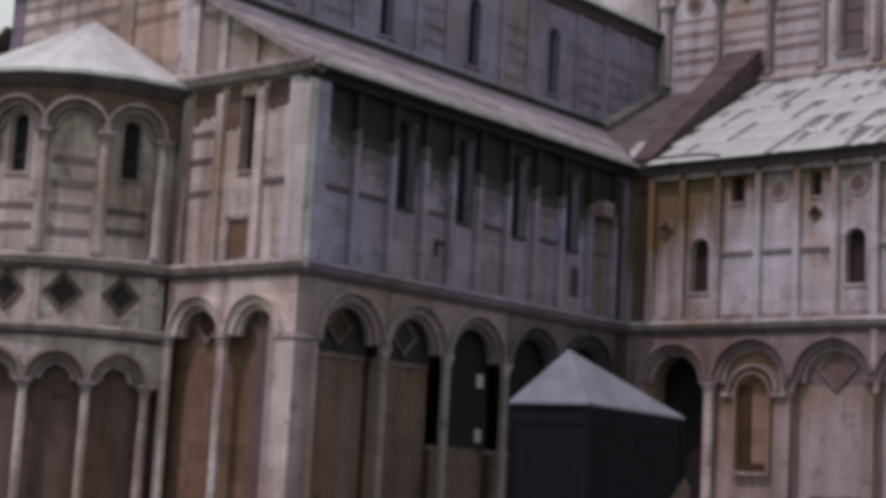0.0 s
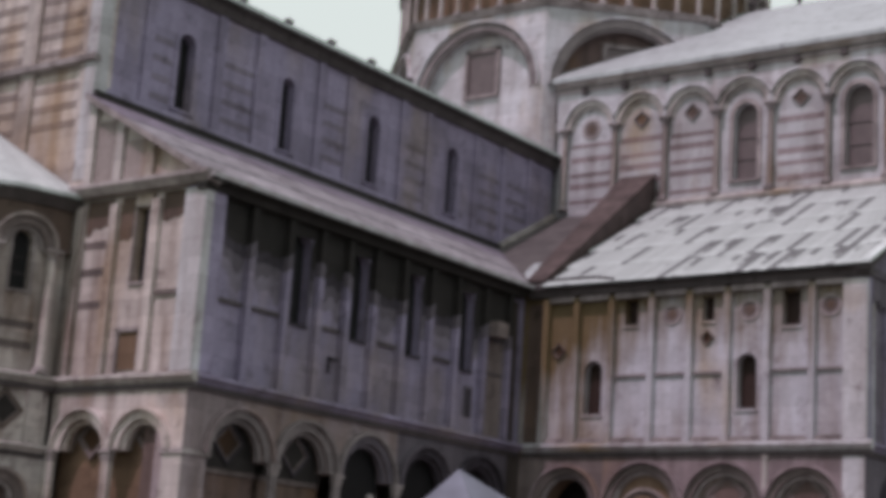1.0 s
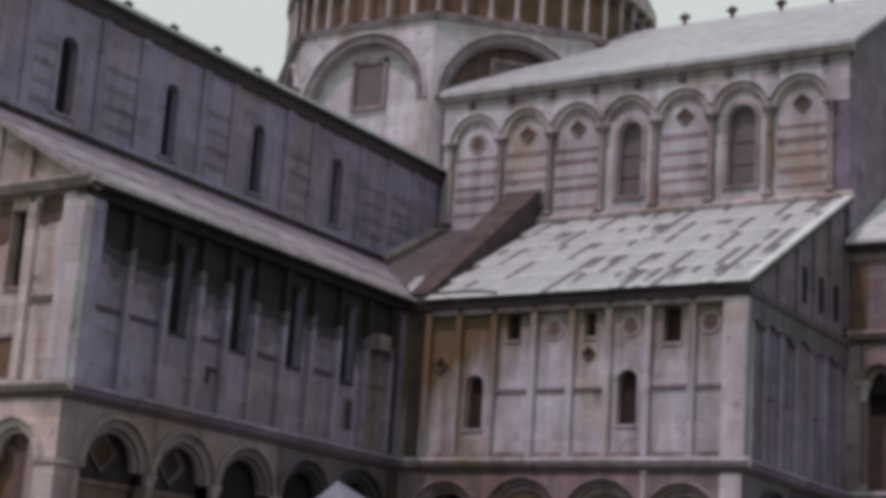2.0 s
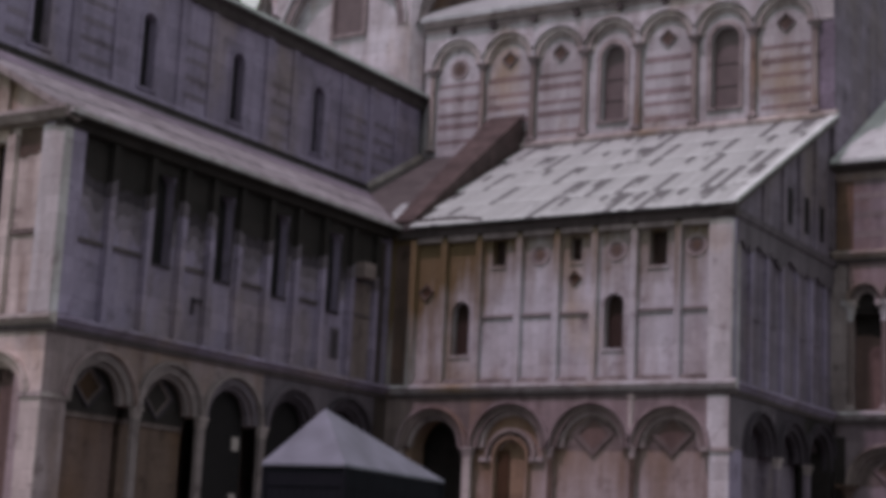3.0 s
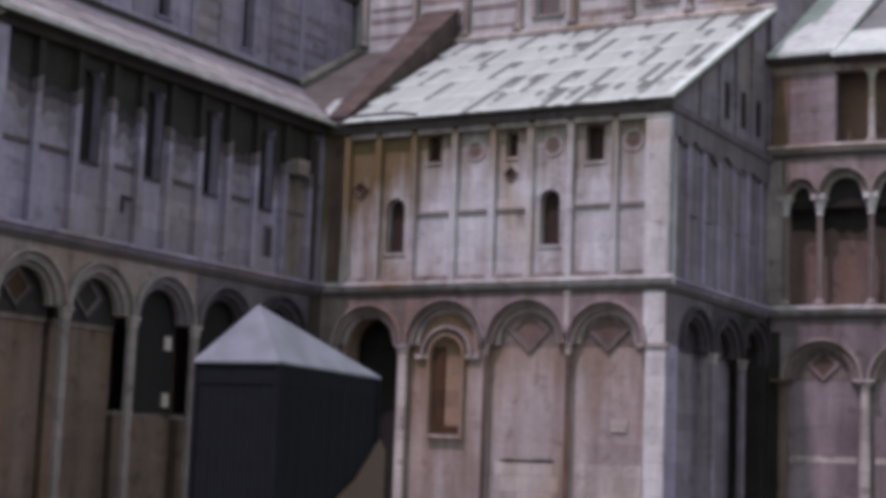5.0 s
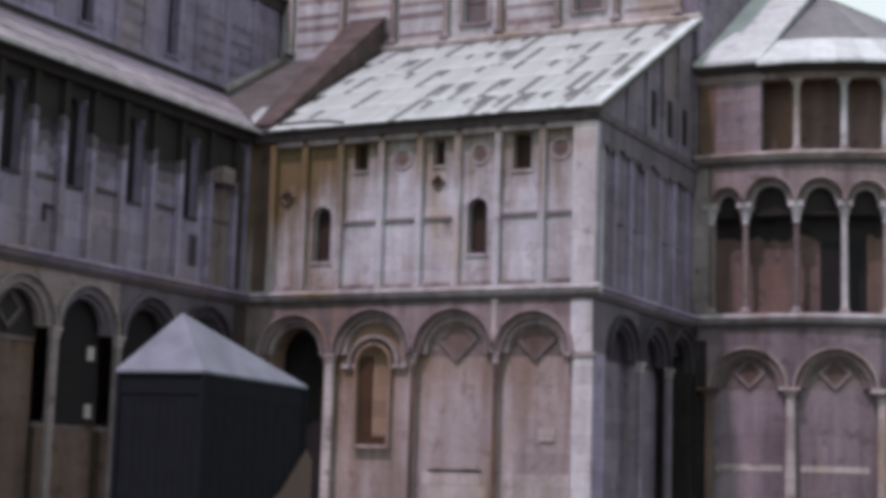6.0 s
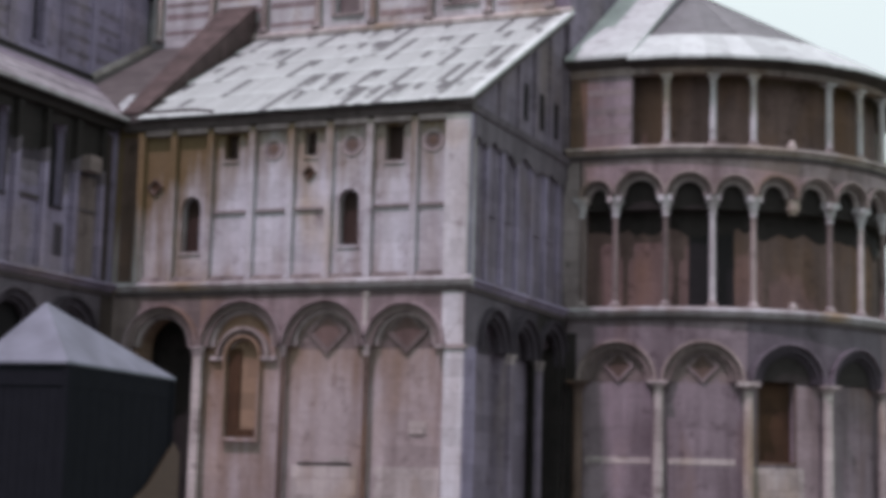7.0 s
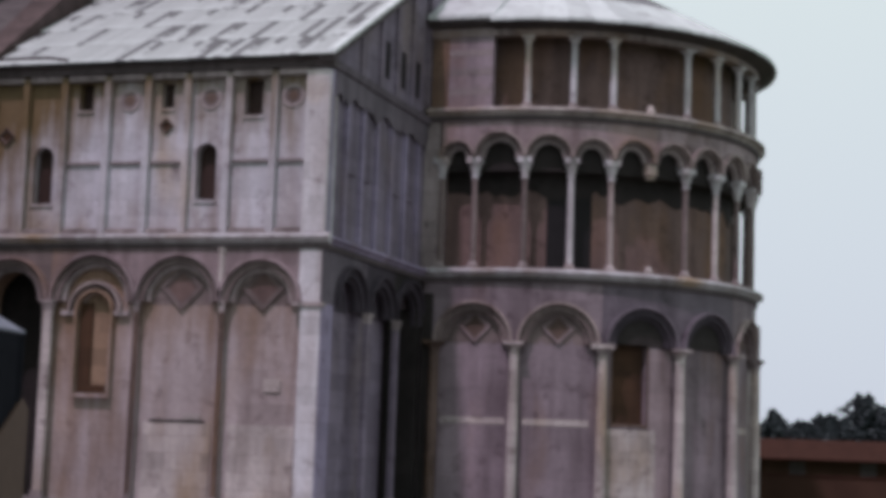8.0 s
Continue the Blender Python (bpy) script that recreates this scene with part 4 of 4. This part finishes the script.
for k in range(9):
    part("stone_band", Solid().box(ms, 2 * AX - XC + 0.4, XC - 0.9, -0.15, -0.125, 20.6 + 0.8 * k, 20.9 + 0.8 * k), LOWER, trans)
lesenes(ms, [XC - 0.45, XC - 4.2], 0.85, 17.8, 27.6, 0.0, trans, CREAM)
part("string_course", Solid().mould(ms, 2 * AX - XC, XC + 0.1, [(-0.15, 23.2), (0.2, 23.25), (0.2, 23.5), (-0.15, 23.5)]), TRIM, trans)
part("west_body", Solid().box(flat(0, 0, 1, 0), 2 * AX, 2 * AX - XC, 0, L1 - 0.5, G, 20), LOWER, trans)
part("far_clerestory_wall", Solid().box(flat(2 * AX - XC, 0, 0, -1), -YC, L1 - 0.1, -0.9, -0.1, 18.0, 28.1), SHADE_MAUVE, trans)
part("far_aisle_roof", Solid().poly([(2 * AX - 0.3, -L1 - 0.2, 17.7), (2 * AX - 0.3, YC, 17.7), (2 * AX - XC, YC, 21.75), (2 * AX - XC, -L1 - 0.2, 21.75)], (0, 0, -0.2)), OLDROOF, trans)
part("inner_body", Solid().box(flat(0, 0, 1, 0), 2 * AX - XC + 1, XC - 1.2, -14, L1 - 1.2, G, 27.5), LOWER, trans)
for k in range(8):
    finial(AX, -18.0 + 3.5 * k, 31.1, trans)

# ---- transept apse ----
tap = thing("transept_apse", "small round marble apse with pale conical roof", "church apse", "cathedral wings")
RT = 6.0
ma = curved(AX, -L1, RT, -180)
UT = math.pi * RT
nt = 8
bw = UT / nt
part("wall", Solid().box(ma, 0, UT, -1.1, -0.5, G, 7.4, 48), PANEL, tap)
PH = -0.85                       # the bays end short of the transept wall
mid_ = lambda i: (i + 0.5) * bw + PH
cb = [(mid_(i), bw / 2 - 0.42) for i in range(1, nt)]
blind_arcade(ma, 0.0, UT, 5.35, 7.1, cb, [i * bw + PH for i in range(1, nt + 1)], tap, MARBLE, col_mat=CREAM, depth=0.5, flat_cols=False, r_pil=0.19, n=14)
cornice(ma, 0, UT, 7.35, tap, 0.3, 0.35, 48)
part("wall", Solid().box(ma, 0, UT, -0.9, -0.25, 7.4, 9.95, 48), CREAM, tap)
for i in range(1, nt):
    inlay(ma, mid_(i), 8.75, 0.82, -0.25, tap, UMBER, SOOT_SHADE)
    part("panel_pier", Solid().box(ma, (i + 1) * bw + PH - 0.28, (i + 1) * bw + PH + 0.28, -0.26, 0.03, 7.55, 9.8, 3), CREAM, tap)
cornice(ma, 0, UT, ZC, tap, 0.35, 0.42, 48)
ah = [(mid_(i) - 0.42, mid_(i) + 0.42, 13.4, 15.75, True) for i in range(1, nt) if i % 2 == 1]
part("wall", pierced(ma, 0, UT, 10.0, 17.0, -0.9, -0.25, ah, 3.0), CREAM, tap)
mai = curved(AX, -L1, RT - 0.25, -180)
kk = (RT - 0.25) / RT
for h in ah:
    window(mai, h[0] * kk, h[1] * kk, h[2], h[3], True, 0.4, tap, 0.14)
blind_arcade(ma, 0.0, UT, 15.1, 16.9, [(mid_(i), bw / 2 - 0.3) for i in range(1, nt)], [i * bw + PH for i in range(1, nt + 1)], tap, UMBER, depth=0.25, flat_cols=False, r_pil=0.19, n=14, z0=10.2, col_mat=CREAM)
for i in range(1, nt):
    if i % 2 == 0:
        for k in range(4):
            part("stone_band", Solid().box(ma, mid_(i) - 0.85, mid_(i) + 0.85, -0.26, -0.235, 10.9 + 0.95 * k, 11.25 + 0.95 * k, 5), BAND, tap)
    else:
        for k in range(2):
            part("stone_band", Solid().box(ma, mid_(i) - 0.85, mid_(i) + 0.85, -0.26, -0.235, 11.1 + 0.8 * k, 11.4 + 0.8 * k, 5), DIM, tap)
part("eave_cornice", Solid().mould(ma, 0, UT, [(-0.3, 16.8), (0.1, 16.8), (0.35, 17.15), (0.35, 17.3), (-0.3, 17.3)], 48), EAVE, tap)


def cone_roof(cx, cy, r0, z0, r1, z1, a0, a1, n, parent, mat):
    """Wedge-shaped sheets of a round roof, each lapped over the next."""
    for i in range(n):
        q0, q1 = radians(a0 + (a1 - a0) * i / n), radians(a0 + (a1 - a0) * (i + 1) / n)
        lift = 0.02 * (i % 2)
        pts = [(cx + r * math.cos(q), cy + r * math.sin(q), z + lift) for r, z, q in ((r0, z0, q0), (r0, z0, q1), (r1, z1, q1), (r1, z1, q0))]
        part("roof_sheet", Solid().poly(pts, (0, 0, -0.16)), mat, parent)


cone_roof(AX, -L1, RT + 0.5, 17.42, 0.05, 21.1, -180, 0, 20, tap, PALE)

# ---- choir apse ----
cap_ = thing("choir_apse", "great round apse with two open column galleries", "church apse", "cathedral wings")
XA, RA = 20.2, 11.1
mf = flat(0, AY - RA, 1, 0)                        # short straight bay
mr = curved(XA, AY, RA, -90)
ARC = math.pi * RA
part("wall", Solid().box(mf, L2 - 0.5, XA, -1.2, -0.35, G, 9.9), MAUVE, cap_)
part("wall", pierced(mr, 0, ARC, G, 9.9, -1.2, -0.35, [(6.2, 8.05, 3.1, 8.15, True)], 2.0), MAUVE, cap_)
window(curved(XA, AY, RA - 0.35, -90), 6.2 * 0.968, 8.05 * 0.968, 3.1, 8.15, True, 0.45, cap_, 0.08, 0.03, False, RUST, UMBER)
part("tan_jamb", Solid().box(curved(XA, AY, RA, -90), 8.16, 9.45, -0.36, -0.3, G, 6.7, 3), ORDER, cap_, "tan stained jamb beside the window")
BW = 4.15
AC = [3.44 + BW * i for i in range(7)]             # arch centres along the curve
AP = [1.40 + BW * i for i in range(8)]             # columns between them
mz = lambda u, d, z: mr(u, d, z) if u > 0 else mf(XA + u, d, z)
column(mz, -2.5, 0.05, 0.26, G, 6.75, cap_, UMBER, 0.45, light=UMBER)
part("corner_jamb", Solid().box(mf, L2 + 0.05, L2 + 0.62, -0.4, 0.06, G, 9.0), SOOT_SHADE, cap_, "dark jamb in the inner corner")
blind_arcade(mz, L2 + 0.15 - XA, ARC, 6.75, 9.7, [(-0.61, 1.5)] + [(c, 1.5) for c in AC], AP, cap_, [MAUVE, MAUVE, MURK, MURK] + [MAUVE] * 4, col_mat=MARBLE, flat_cols=False, r_pil=0.26, n=18,
             ring=[DIM, DIM, CRUST_SHADE, CRUST_SHADE] + [DIM] * 4, hood=[LOWER, LOWER, MURK, MURK] + [LOWER] * 4)
for c in (-0.61, AC[0]):
    part("tympanum", Solid().ring(mz, c, 6.7, 0.02, 1.3, -0.36, -0.335, 0, 180, 18), DIM, cap_, "brown-stained stone tympanum")
for i, c in enumerate([-0.61] + AC):
    if i not in (2, 3):
        inlay(mz, c, 7.45, 0.75, -0.335, cap_, ORDER, UMBER)
    if i not in (2, 3):
        part("stone_band", Solid().box(mz, c - 1.6, c + 1.6, -0.36, -0.33, 2.9, 3.2, 8), MARBLE, cap_)
# Shade of two deep arch heads, drawn as near-black slabs.
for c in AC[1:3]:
    part("tympanum", Solid().ring(mz, c, 6.85, 0.02, 1.44, -0.36, -0.22, 0, 180, 18), SOOT_SHADE, cap_, "near-black slab for the shade in the arch head")
part("apron_slab", Solid().box(mz, 5.9, 8.6, -0.36, -0.3, G, 2.85, 8), MARBLE, cap_, "tan stone slab under the window")
part("impost", Solid().box(mz, 5.0, 6.0, -0.3, 0.5, 6.55, 6.78, 3), MARBLE, cap_)
cornice(mf, L2, XA, ZC, cap_, 0.4, mat=UPPER)
cornice(mr, 0, ARC, ZC, cap_, 0.4, n=64, mat=UPPER)
# first gallery: back wall, floor, columns, arches
part("gallery_floor", Solid().box(mf, L2, XA, -2.4, 0.1, 9.9, 10.25).box(mr, 0, ARC, -2.4, 0.1, 9.9, 10.25, 48), LOWER, cap_)
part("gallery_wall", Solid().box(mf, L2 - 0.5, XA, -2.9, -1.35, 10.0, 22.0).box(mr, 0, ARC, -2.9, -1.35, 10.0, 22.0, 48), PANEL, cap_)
GU = [-2.5, -0.83, 1.64, 3.89, 5.88, 7.95, 10.13, 12.4, 14.7, 17.0, 19.3, 21.6, 23.9, 26.2, 28.5, 30.8, 33.1]
for i in range(len(GU) - 1):
    a, b = GU[i], GU[i + 1]
    c, r = (a + b) / 2, (b - a) / 2 - 0.25
    part("spandrel", Solid().spandrel(mz, a, b, c, r, 15.55, 17.5, -0.5, 0.0, 12), ORDER, cap_)
    archivolt(mz, c, 15.55, r, cap_, w=0.18, n=12)
for i, u in enumerate(GU):
    if i != 5:
        column(mz, u, -0.25, 0.16, 10.25, 15.55, cap_, {3: UPPER, 4: LOWER, 7: MARBLE}.get(i, DIM), 1.0, light=UPPER, spread=1.25)
part("broken_capital", Solid().box(mz, 7.7, 8.2, -0.5, 0.0, 15.0, 15.55).box(mz, 7.78, 8.12, -0.42, -0.08, 14.8, 15.0), MARBLE, cap_)
part("column_stub", Solid().lathe(mz, 7.95, -0.25, [(0.22, 10.25), (0.2, 10.45), (0.1, 10.6)], 10), MARBLE, cap_)
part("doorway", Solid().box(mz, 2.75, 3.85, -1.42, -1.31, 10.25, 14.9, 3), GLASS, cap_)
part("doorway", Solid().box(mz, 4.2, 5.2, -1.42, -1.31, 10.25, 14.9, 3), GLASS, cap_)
# The gallery head's shade, put in as a near-black sheet and block.
crust(mz, GU[0], GU[-1], -1.3, lambda u: 13.9 + 0.7 * noise.noise((u * 0.8, 2.0, 0.0)) + 0.3 * noise.noise((u * 3.0, 5.0, 0.0)), 15.2, SOOT_SHADE, cap_, n=90)
part("gallery_vault", Solid().box(mz, GU[0], GU[-1], -1.38, -0.5, 14.95, 17.5, 40), SOOT_SHADE, cap_, "near-black block added for the shade in the gallery head")
cornice(mf, L2, XA, 17.75, cap_, 0.4)
cornice(mr, 0, ARC, 17.75, cap_, 0.4, n=64)
part("gallery_floor", Solid().box(mf, L2, XA, -2.4, 0.1, 17.5, 17.95).box(mr, 0, ARC, -2.4, 0.1, 17.5, 17.95, 48), LOWER, cap_)
part("gallery_pier", Solid().box(mf, L2 - 0.3, 17.6, -2.1, -0.02, 10.2, 17.5), TRIM, cap_)
part("gallery_end", Solid().box(mf, L2 + 0.15, XA - 0.05, -0.5, 0.0, 17.9, 21.7), MAUVE, cap_)
part("corner_jamb", Solid().box(mf, L2 + 0.16, L2 + 1.0, -0.4, 0.02, 17.96, 21.4), UMBER, cap_, "dark brown stones in the inner corner")
for k in range(3):
    part("stone_band", Solid().box(mf, L2 + 1.01, XA - 0.1, -0.01, 0.012, 18.6 + 0.95 * k, 18.9 + 0.95 * k), BAND, cap_)
for i, u in enumerate(GU):
    if i > 1 and i != 5:
        column(mz, u, -0.25, 0.17, 17.95, 21.45, cap_, UPPER, 0.4, light=UPPER)
part("column_stub", Solid().lathe(mz, 7.9, -0.25, [(0.24, 17.95), (0.22, 18.15), (0.13, 18.4)], 10), MARBLE, cap_)
part("architrave", Solid().box(mr, 0, ARC, -0.55, 0.05, 21.45, 21.85, 64).box(mf, L2, XA, -0.55, 0.05, 21.45, 21.85), LOWER, cap_)
part("eave_soffit", Solid().mould(mr, 0, ARC, [(-2.4, 21.75), (0.2, 21.75), (0.75, 21.95), (0.8, 22.1), (-2.4, 22.1)], 64).mould(mf, L2, XA, [(-2.4, 21.85), (0.2, 21.85), (0.5, 22.1), (0.5, 22.3), (-2.4, 22.3)]), EAVE, cap_)
cone_roof(XA, AY, RA + 0.95, 22.12, RA - 2.4, 24.0, -90, 90, 30, cap_, PALE)
cone_roof(XA, AY, RA - 2.3, 23.88, 0.3, 28.6, -90, 90, 18, cap_, DULL)
part("bay_roof", Solid().poly([(L2, AY - RA - 0.6, 22.4), (XA + 0.1, AY - RA - 0.6, 22.4), (XA + 0.1, AY, 29.6), (L2, AY, 29.6)], (0, 0, -0.2)), PALE, cap_)

# ---- crossing dome: eight-sided base with great arches, colonnaded ring ----
DX = AX + 0.5                 # its axis
dome = thing("crossing_dome", "eight-sided marble dome base with a colonnaded ring", "church dome", "cathedral wings")
RO = 12.6
ap, side = RO * math.cos(math.pi / 8), 2 * RO * math.sin(math.pi / 8)
for k in range(8):
    q = math.pi / 4 * k - math.pi / 2
    nx, ny = math.cos(q), math.sin(q)
    mo = flat(DX + ap * nx, AY + ap * ny, -ny, nx)
    part("face_wall", Solid().box(mo, -side / 2, side / 2, -1.2, -0.7, 25, 37.9), UPPER if k != 1 else PANEL, dome)
    part("spandrel", Solid().spandrel(mo, -side / 2, side / 2, 0, 4.0, 32.75, 37.6, -0.7, 0.0, 24), UPPER, dome)
    archivolt(mo, 0, 32.75, 4.0, dome, BAND, UPPER, w=0.5)
    part("lower_wall", Solid().box(mo, -side / 2, -4.0, -0.7, 0, 25, 32.75).box(mo, 4.0, side / 2, -0.7, 0, 25, 32.75).box(mo, -4.0, 4.0, -0.7, -0.3, 25, 30.5), UPPER, dome)
    wd = part("window", Solid().box(mo, -1.25, -1.0, -0.72, -0.5, 32.9, 35.8).box(mo, 1.0, 1.25, -0.72, -0.5, 32.9, 35.8).box(mo, -1.25, 1.25, -0.72, -0.5, 35.6, 35.84).box(mo, -1.25, 1.25, -0.72, -0.45, 32.7, 32.9), TRIM, dome)
    part("pane", Solid().box(mo, -1.0, 1.0, -0.72, -0.66, 32.9, 35.6), OLDGLASS, wd)
    part("cornice", Solid().mould(mo, -side / 2 - 0.2, side / 2 + 0.2, [(-0.6, 37.6), (0.15, 37.6), (0.4, 37.95), (-0.6, 37.95)]), TRIM, dome)
mo = curved(DX, AY, 12.0, 0)
P2 = 2 * math.pi * 12.0
part("ring_wall", Solid().sweep(mo, [[(P2 * i / 64, -1.4, 37.8), (P2 * i / 64, -0.8, 37.8), (P2 * i / 64, -0.8, 42.5), (P2 * i / 64, -1.4, 42.5)] for i in range(64)], True), OCHRE, dome)
part("ring_top", Solid().sweep(mo, [[(P2 * i / 64, -1.4, 41.6), (P2 * i / 64, 0.2, 41.6), (P2 * i / 64, 0.2, 42.5), (P2 * i / 64, -1.4, 42.5)] for i in range(64)], True), MARBLE, dome)
for i in range(48):
    column(mo, P2 * i / 48, -0.1, 0.15, 37.95, 41.6, dome, MARBLE, 0.4)
part("cap_roof", Solid().lathe(flat(DX, AY, 1, 0), 0, 0, [(12.2, 42.5), (11.0, 46), (8.0, 50), (4.0, 52.5), (0.3, 53.5)], 32), PALE, dome)

# ---- kiosk with canvas top on the lawn ----
kiosk = thing("kiosk", "dark boarded kiosk under a grey canvas top", "kiosk")
N, Lf, Rt = Vector((26.4, -40.87, 3.5)), Vector((24.73, -41.07, 3.5)), Vector((25.9, -36.7, 3.5))
Bk = Lf + Rt - N
top = Vector((25.0, -39.6, 4.62))
for a, b in ((Lf, N), (N, Rt), (Rt, Bk), (Bk, Lf)):
    part("canopy_panel", Solid().poly([a, b, top], (0, 0, -0.05)), CANVAS, kiosk)
mid = (N + Lf + Rt + Bk) / 4
inn = lambda p, k: mid + (p - mid) * k
# Near-black boards stand in for the shaded open inside under the canopy.
for a, b in ((Lf, N), (N, Rt), (Rt, Bk), (Bk, Lf)):
    p0, p1 = inn(a, 0.97), inn(b, 0.97)
    part("valance", Solid().poly([(p0.x, p0.y, 3.46), (p1.x, p1.y, 3.46), (p1.x, p1.y, 3.1), (p0.x, p0.y, 3.1)], ((mid - (p0 + p1) / 2).normalized() * 0.03)), DARKWOOD, kiosk)
    p0, p1 = inn(a, 0.96), inn(b, 0.96)
    n = 10
    for i in range(n):
        q0, q1 = p0.lerp(p1, i / n + 0.002), p0.lerp(p1, (i + 1) / n - 0.002)
        part("board", Solid().poly([(q0.x, q0.y, 3.2), (q1.x, q1.y, 3.2), (q1.x, q1.y, G), (q0.x, q0.y, G)], ((mid - (p0 + p1) / 2).normalized() * 0.05)), DARKWOOD, kiosk)
for p0 in (N, Lf, Rt, Bk):
    q = inn(p0, 0.96)
    part("post", Solid().lathe(flat(q.x, q.y, 1, 0), 0, 0, [(0.06, G), (0.06, 3.45)], 10), DARKWOOD, kiosk)

p0, p1 = inn(N, 0.99), inn(Rt, 0.99)
part("counter_front", Solid().poly([(*p0.lerp(p1, 0.42).xy, 0.9), (*p0.lerp(p1, 0.75).xy, 1.5), (*p0.lerp(p1, 1.0).xy, 2.3), (*p0.lerp(p1, 1.06).xy, 2.1), (*p0.lerp(p1, 1.06).xy, G), (*p0.lerp(p1, 0.42).xy, G)], (0.06, 0, 0)), BROWNWOOD, kiosk, "brown boarded counter front")

# ---- far side of the lawn: low tiled building and trees ----
shed = thing("low_building", "long low plastered building with red tile roof", "building")
mb = flat(-20, 110, 1, 0)
part("wall", Solid().box(mb, 0, 120, -6, -1.6, G, 2.0), BRICKWALL, shed)
for i in range(6):
    part("doorway", Solid().box(mb, 44 + 7 * i, 45.6 + 7 * i, -1.7, -1.56, G, 1.7), EAVE, shed)
rf = part("roof", Solid().poly([(-21, 109.2, 1.95), (101, 109.2, 1.95), (101, 113, 3.9), (-21, 113, 3.9)], (0, 0, -0.15)), TILE, shed)
part("back_slope", Solid().poly([(-21, 116.8, 1.95), (101, 116.8, 1.95), (101, 113, 3.9), (-21, 113, 3.9)], (0, 0, -0.15)), TILE, shed)


low = thing("boundary_wall", "low brown brick boundary wall across the lawn", "wall")
part("brickwork", Solid().box(flat(10, 42, 1, 0), 0, 90, -0.4, 0, G, 0.75), BRICKWALL, low)
part("coping", Solid().box(flat(10, 42, 1, 0), -0.1, 90.1, -0.47, 0.07, 0.75, 0.86), TILE, low)


def tree(x, y, h, seed):
    rnd = random.Random(seed)
    t = thing("tree", "dense dark green tree behind the low building", "tree", "trees beyond the lawn")
    part("trunk", Solid().lathe(flat(x, y, 1, 0), 0, 0, [(0.35, G), (0.25, h * 0.3), (0.12, h * 0.7), (0.03, h * 0.95)], 8), BARK, t)
    s = Solid()
    for i in range(4500):
        q, k = rnd.uniform(0, 2 * math.pi), rnd.random() ** 0.5
        zz = rnd.uniform(0.22, 1.0)
        rr = h * 0.4 * math.sin(math.pi * min(1, (1.08 - zz) / 0.9)) * (0.72 + 0.3 * math.sin(3 * q + seed + 5 * zz) + 0.22 * math.sin(7 * q - 9 * zz + 2 * seed)) * k
        c = Vector((x + rr * math.cos(q), y + rr * math.sin(q), h * (zz - 0.1 * zz * math.sin(2 * q + seed) * k)))
        a, b = (Vector((rnd.uniform(-1, 1), rnd.uniform(-1, 1), rnd.uniform(-1, 1))).normalized() * 0.3 for _ in range(2))
        i0 = len(s.v)
        s.v += [tuple(c - a), tuple(c + b * 0.6), tuple(c + a), tuple(c - b * 0.6)]
        s.f.append((i0, i0 + 1, i0 + 2, i0 + 3))
    part("crown", s, LEAF, t)


for i, (x, h) in enumerate(((12, 7.2), (17, 6.4), (21.5, 6.9), (24.2, 5.9), (26.4, 6.8), (28.3, 6.1), (30.6, 8.9), (32.4, 7.7), (34.2, 8.3), (36.5, 7.2), (39, 8.4), (43, 7.6))):
    tree(x, 122 + 3 * math.sin(i * 2.1), h * 0.94, i)

# ---- roof sheets of the choir aisle, one by one ----
cols_n, rows_n = 46, 5
x0, x1 = -0.4, L2 + 0.3
pw = (x1 - x0) / cols_n
sl = math.atan2(24.65 - 17.62, YC + 0.3)
run = (YC + 0.3 + 0.25) / rows_n
base_sheet = None
for i in range(cols_n):
    for j in range(rows_n):
        ya = -0.5 + run * j
        if x0 + pw * (i + 0.5) < east(ya) + 0.1:
            continue
        if base_sheet is None:
            s = Solid()
            s.box(lambda u, d, z: (u * K, d * K, z * K), 0.01, pw - 0.01, 0, run / math.cos(sl) + 0.08, 0, 0.03)
            s.box(lambda u, d, z: (u * K, d * K, z * K), -0.03, 0.03, 0, run / math.cos(sl) + 0.08, 0.03, 0.06)
            base_sheet = part("roof_sheet", s, SHEET, choir, raw=True)
            ob = base_sheet
        else:
            ob = new("roof_sheet", base_sheet.data)
            ob.parent = choir
        ob.matrix_basis = pose((x0 + pw * i) * K, ya * K, EYE + (slope(ya) + 0.03 - DATUM) * K, math.degrees(sl) - 0.4, 0, 0)
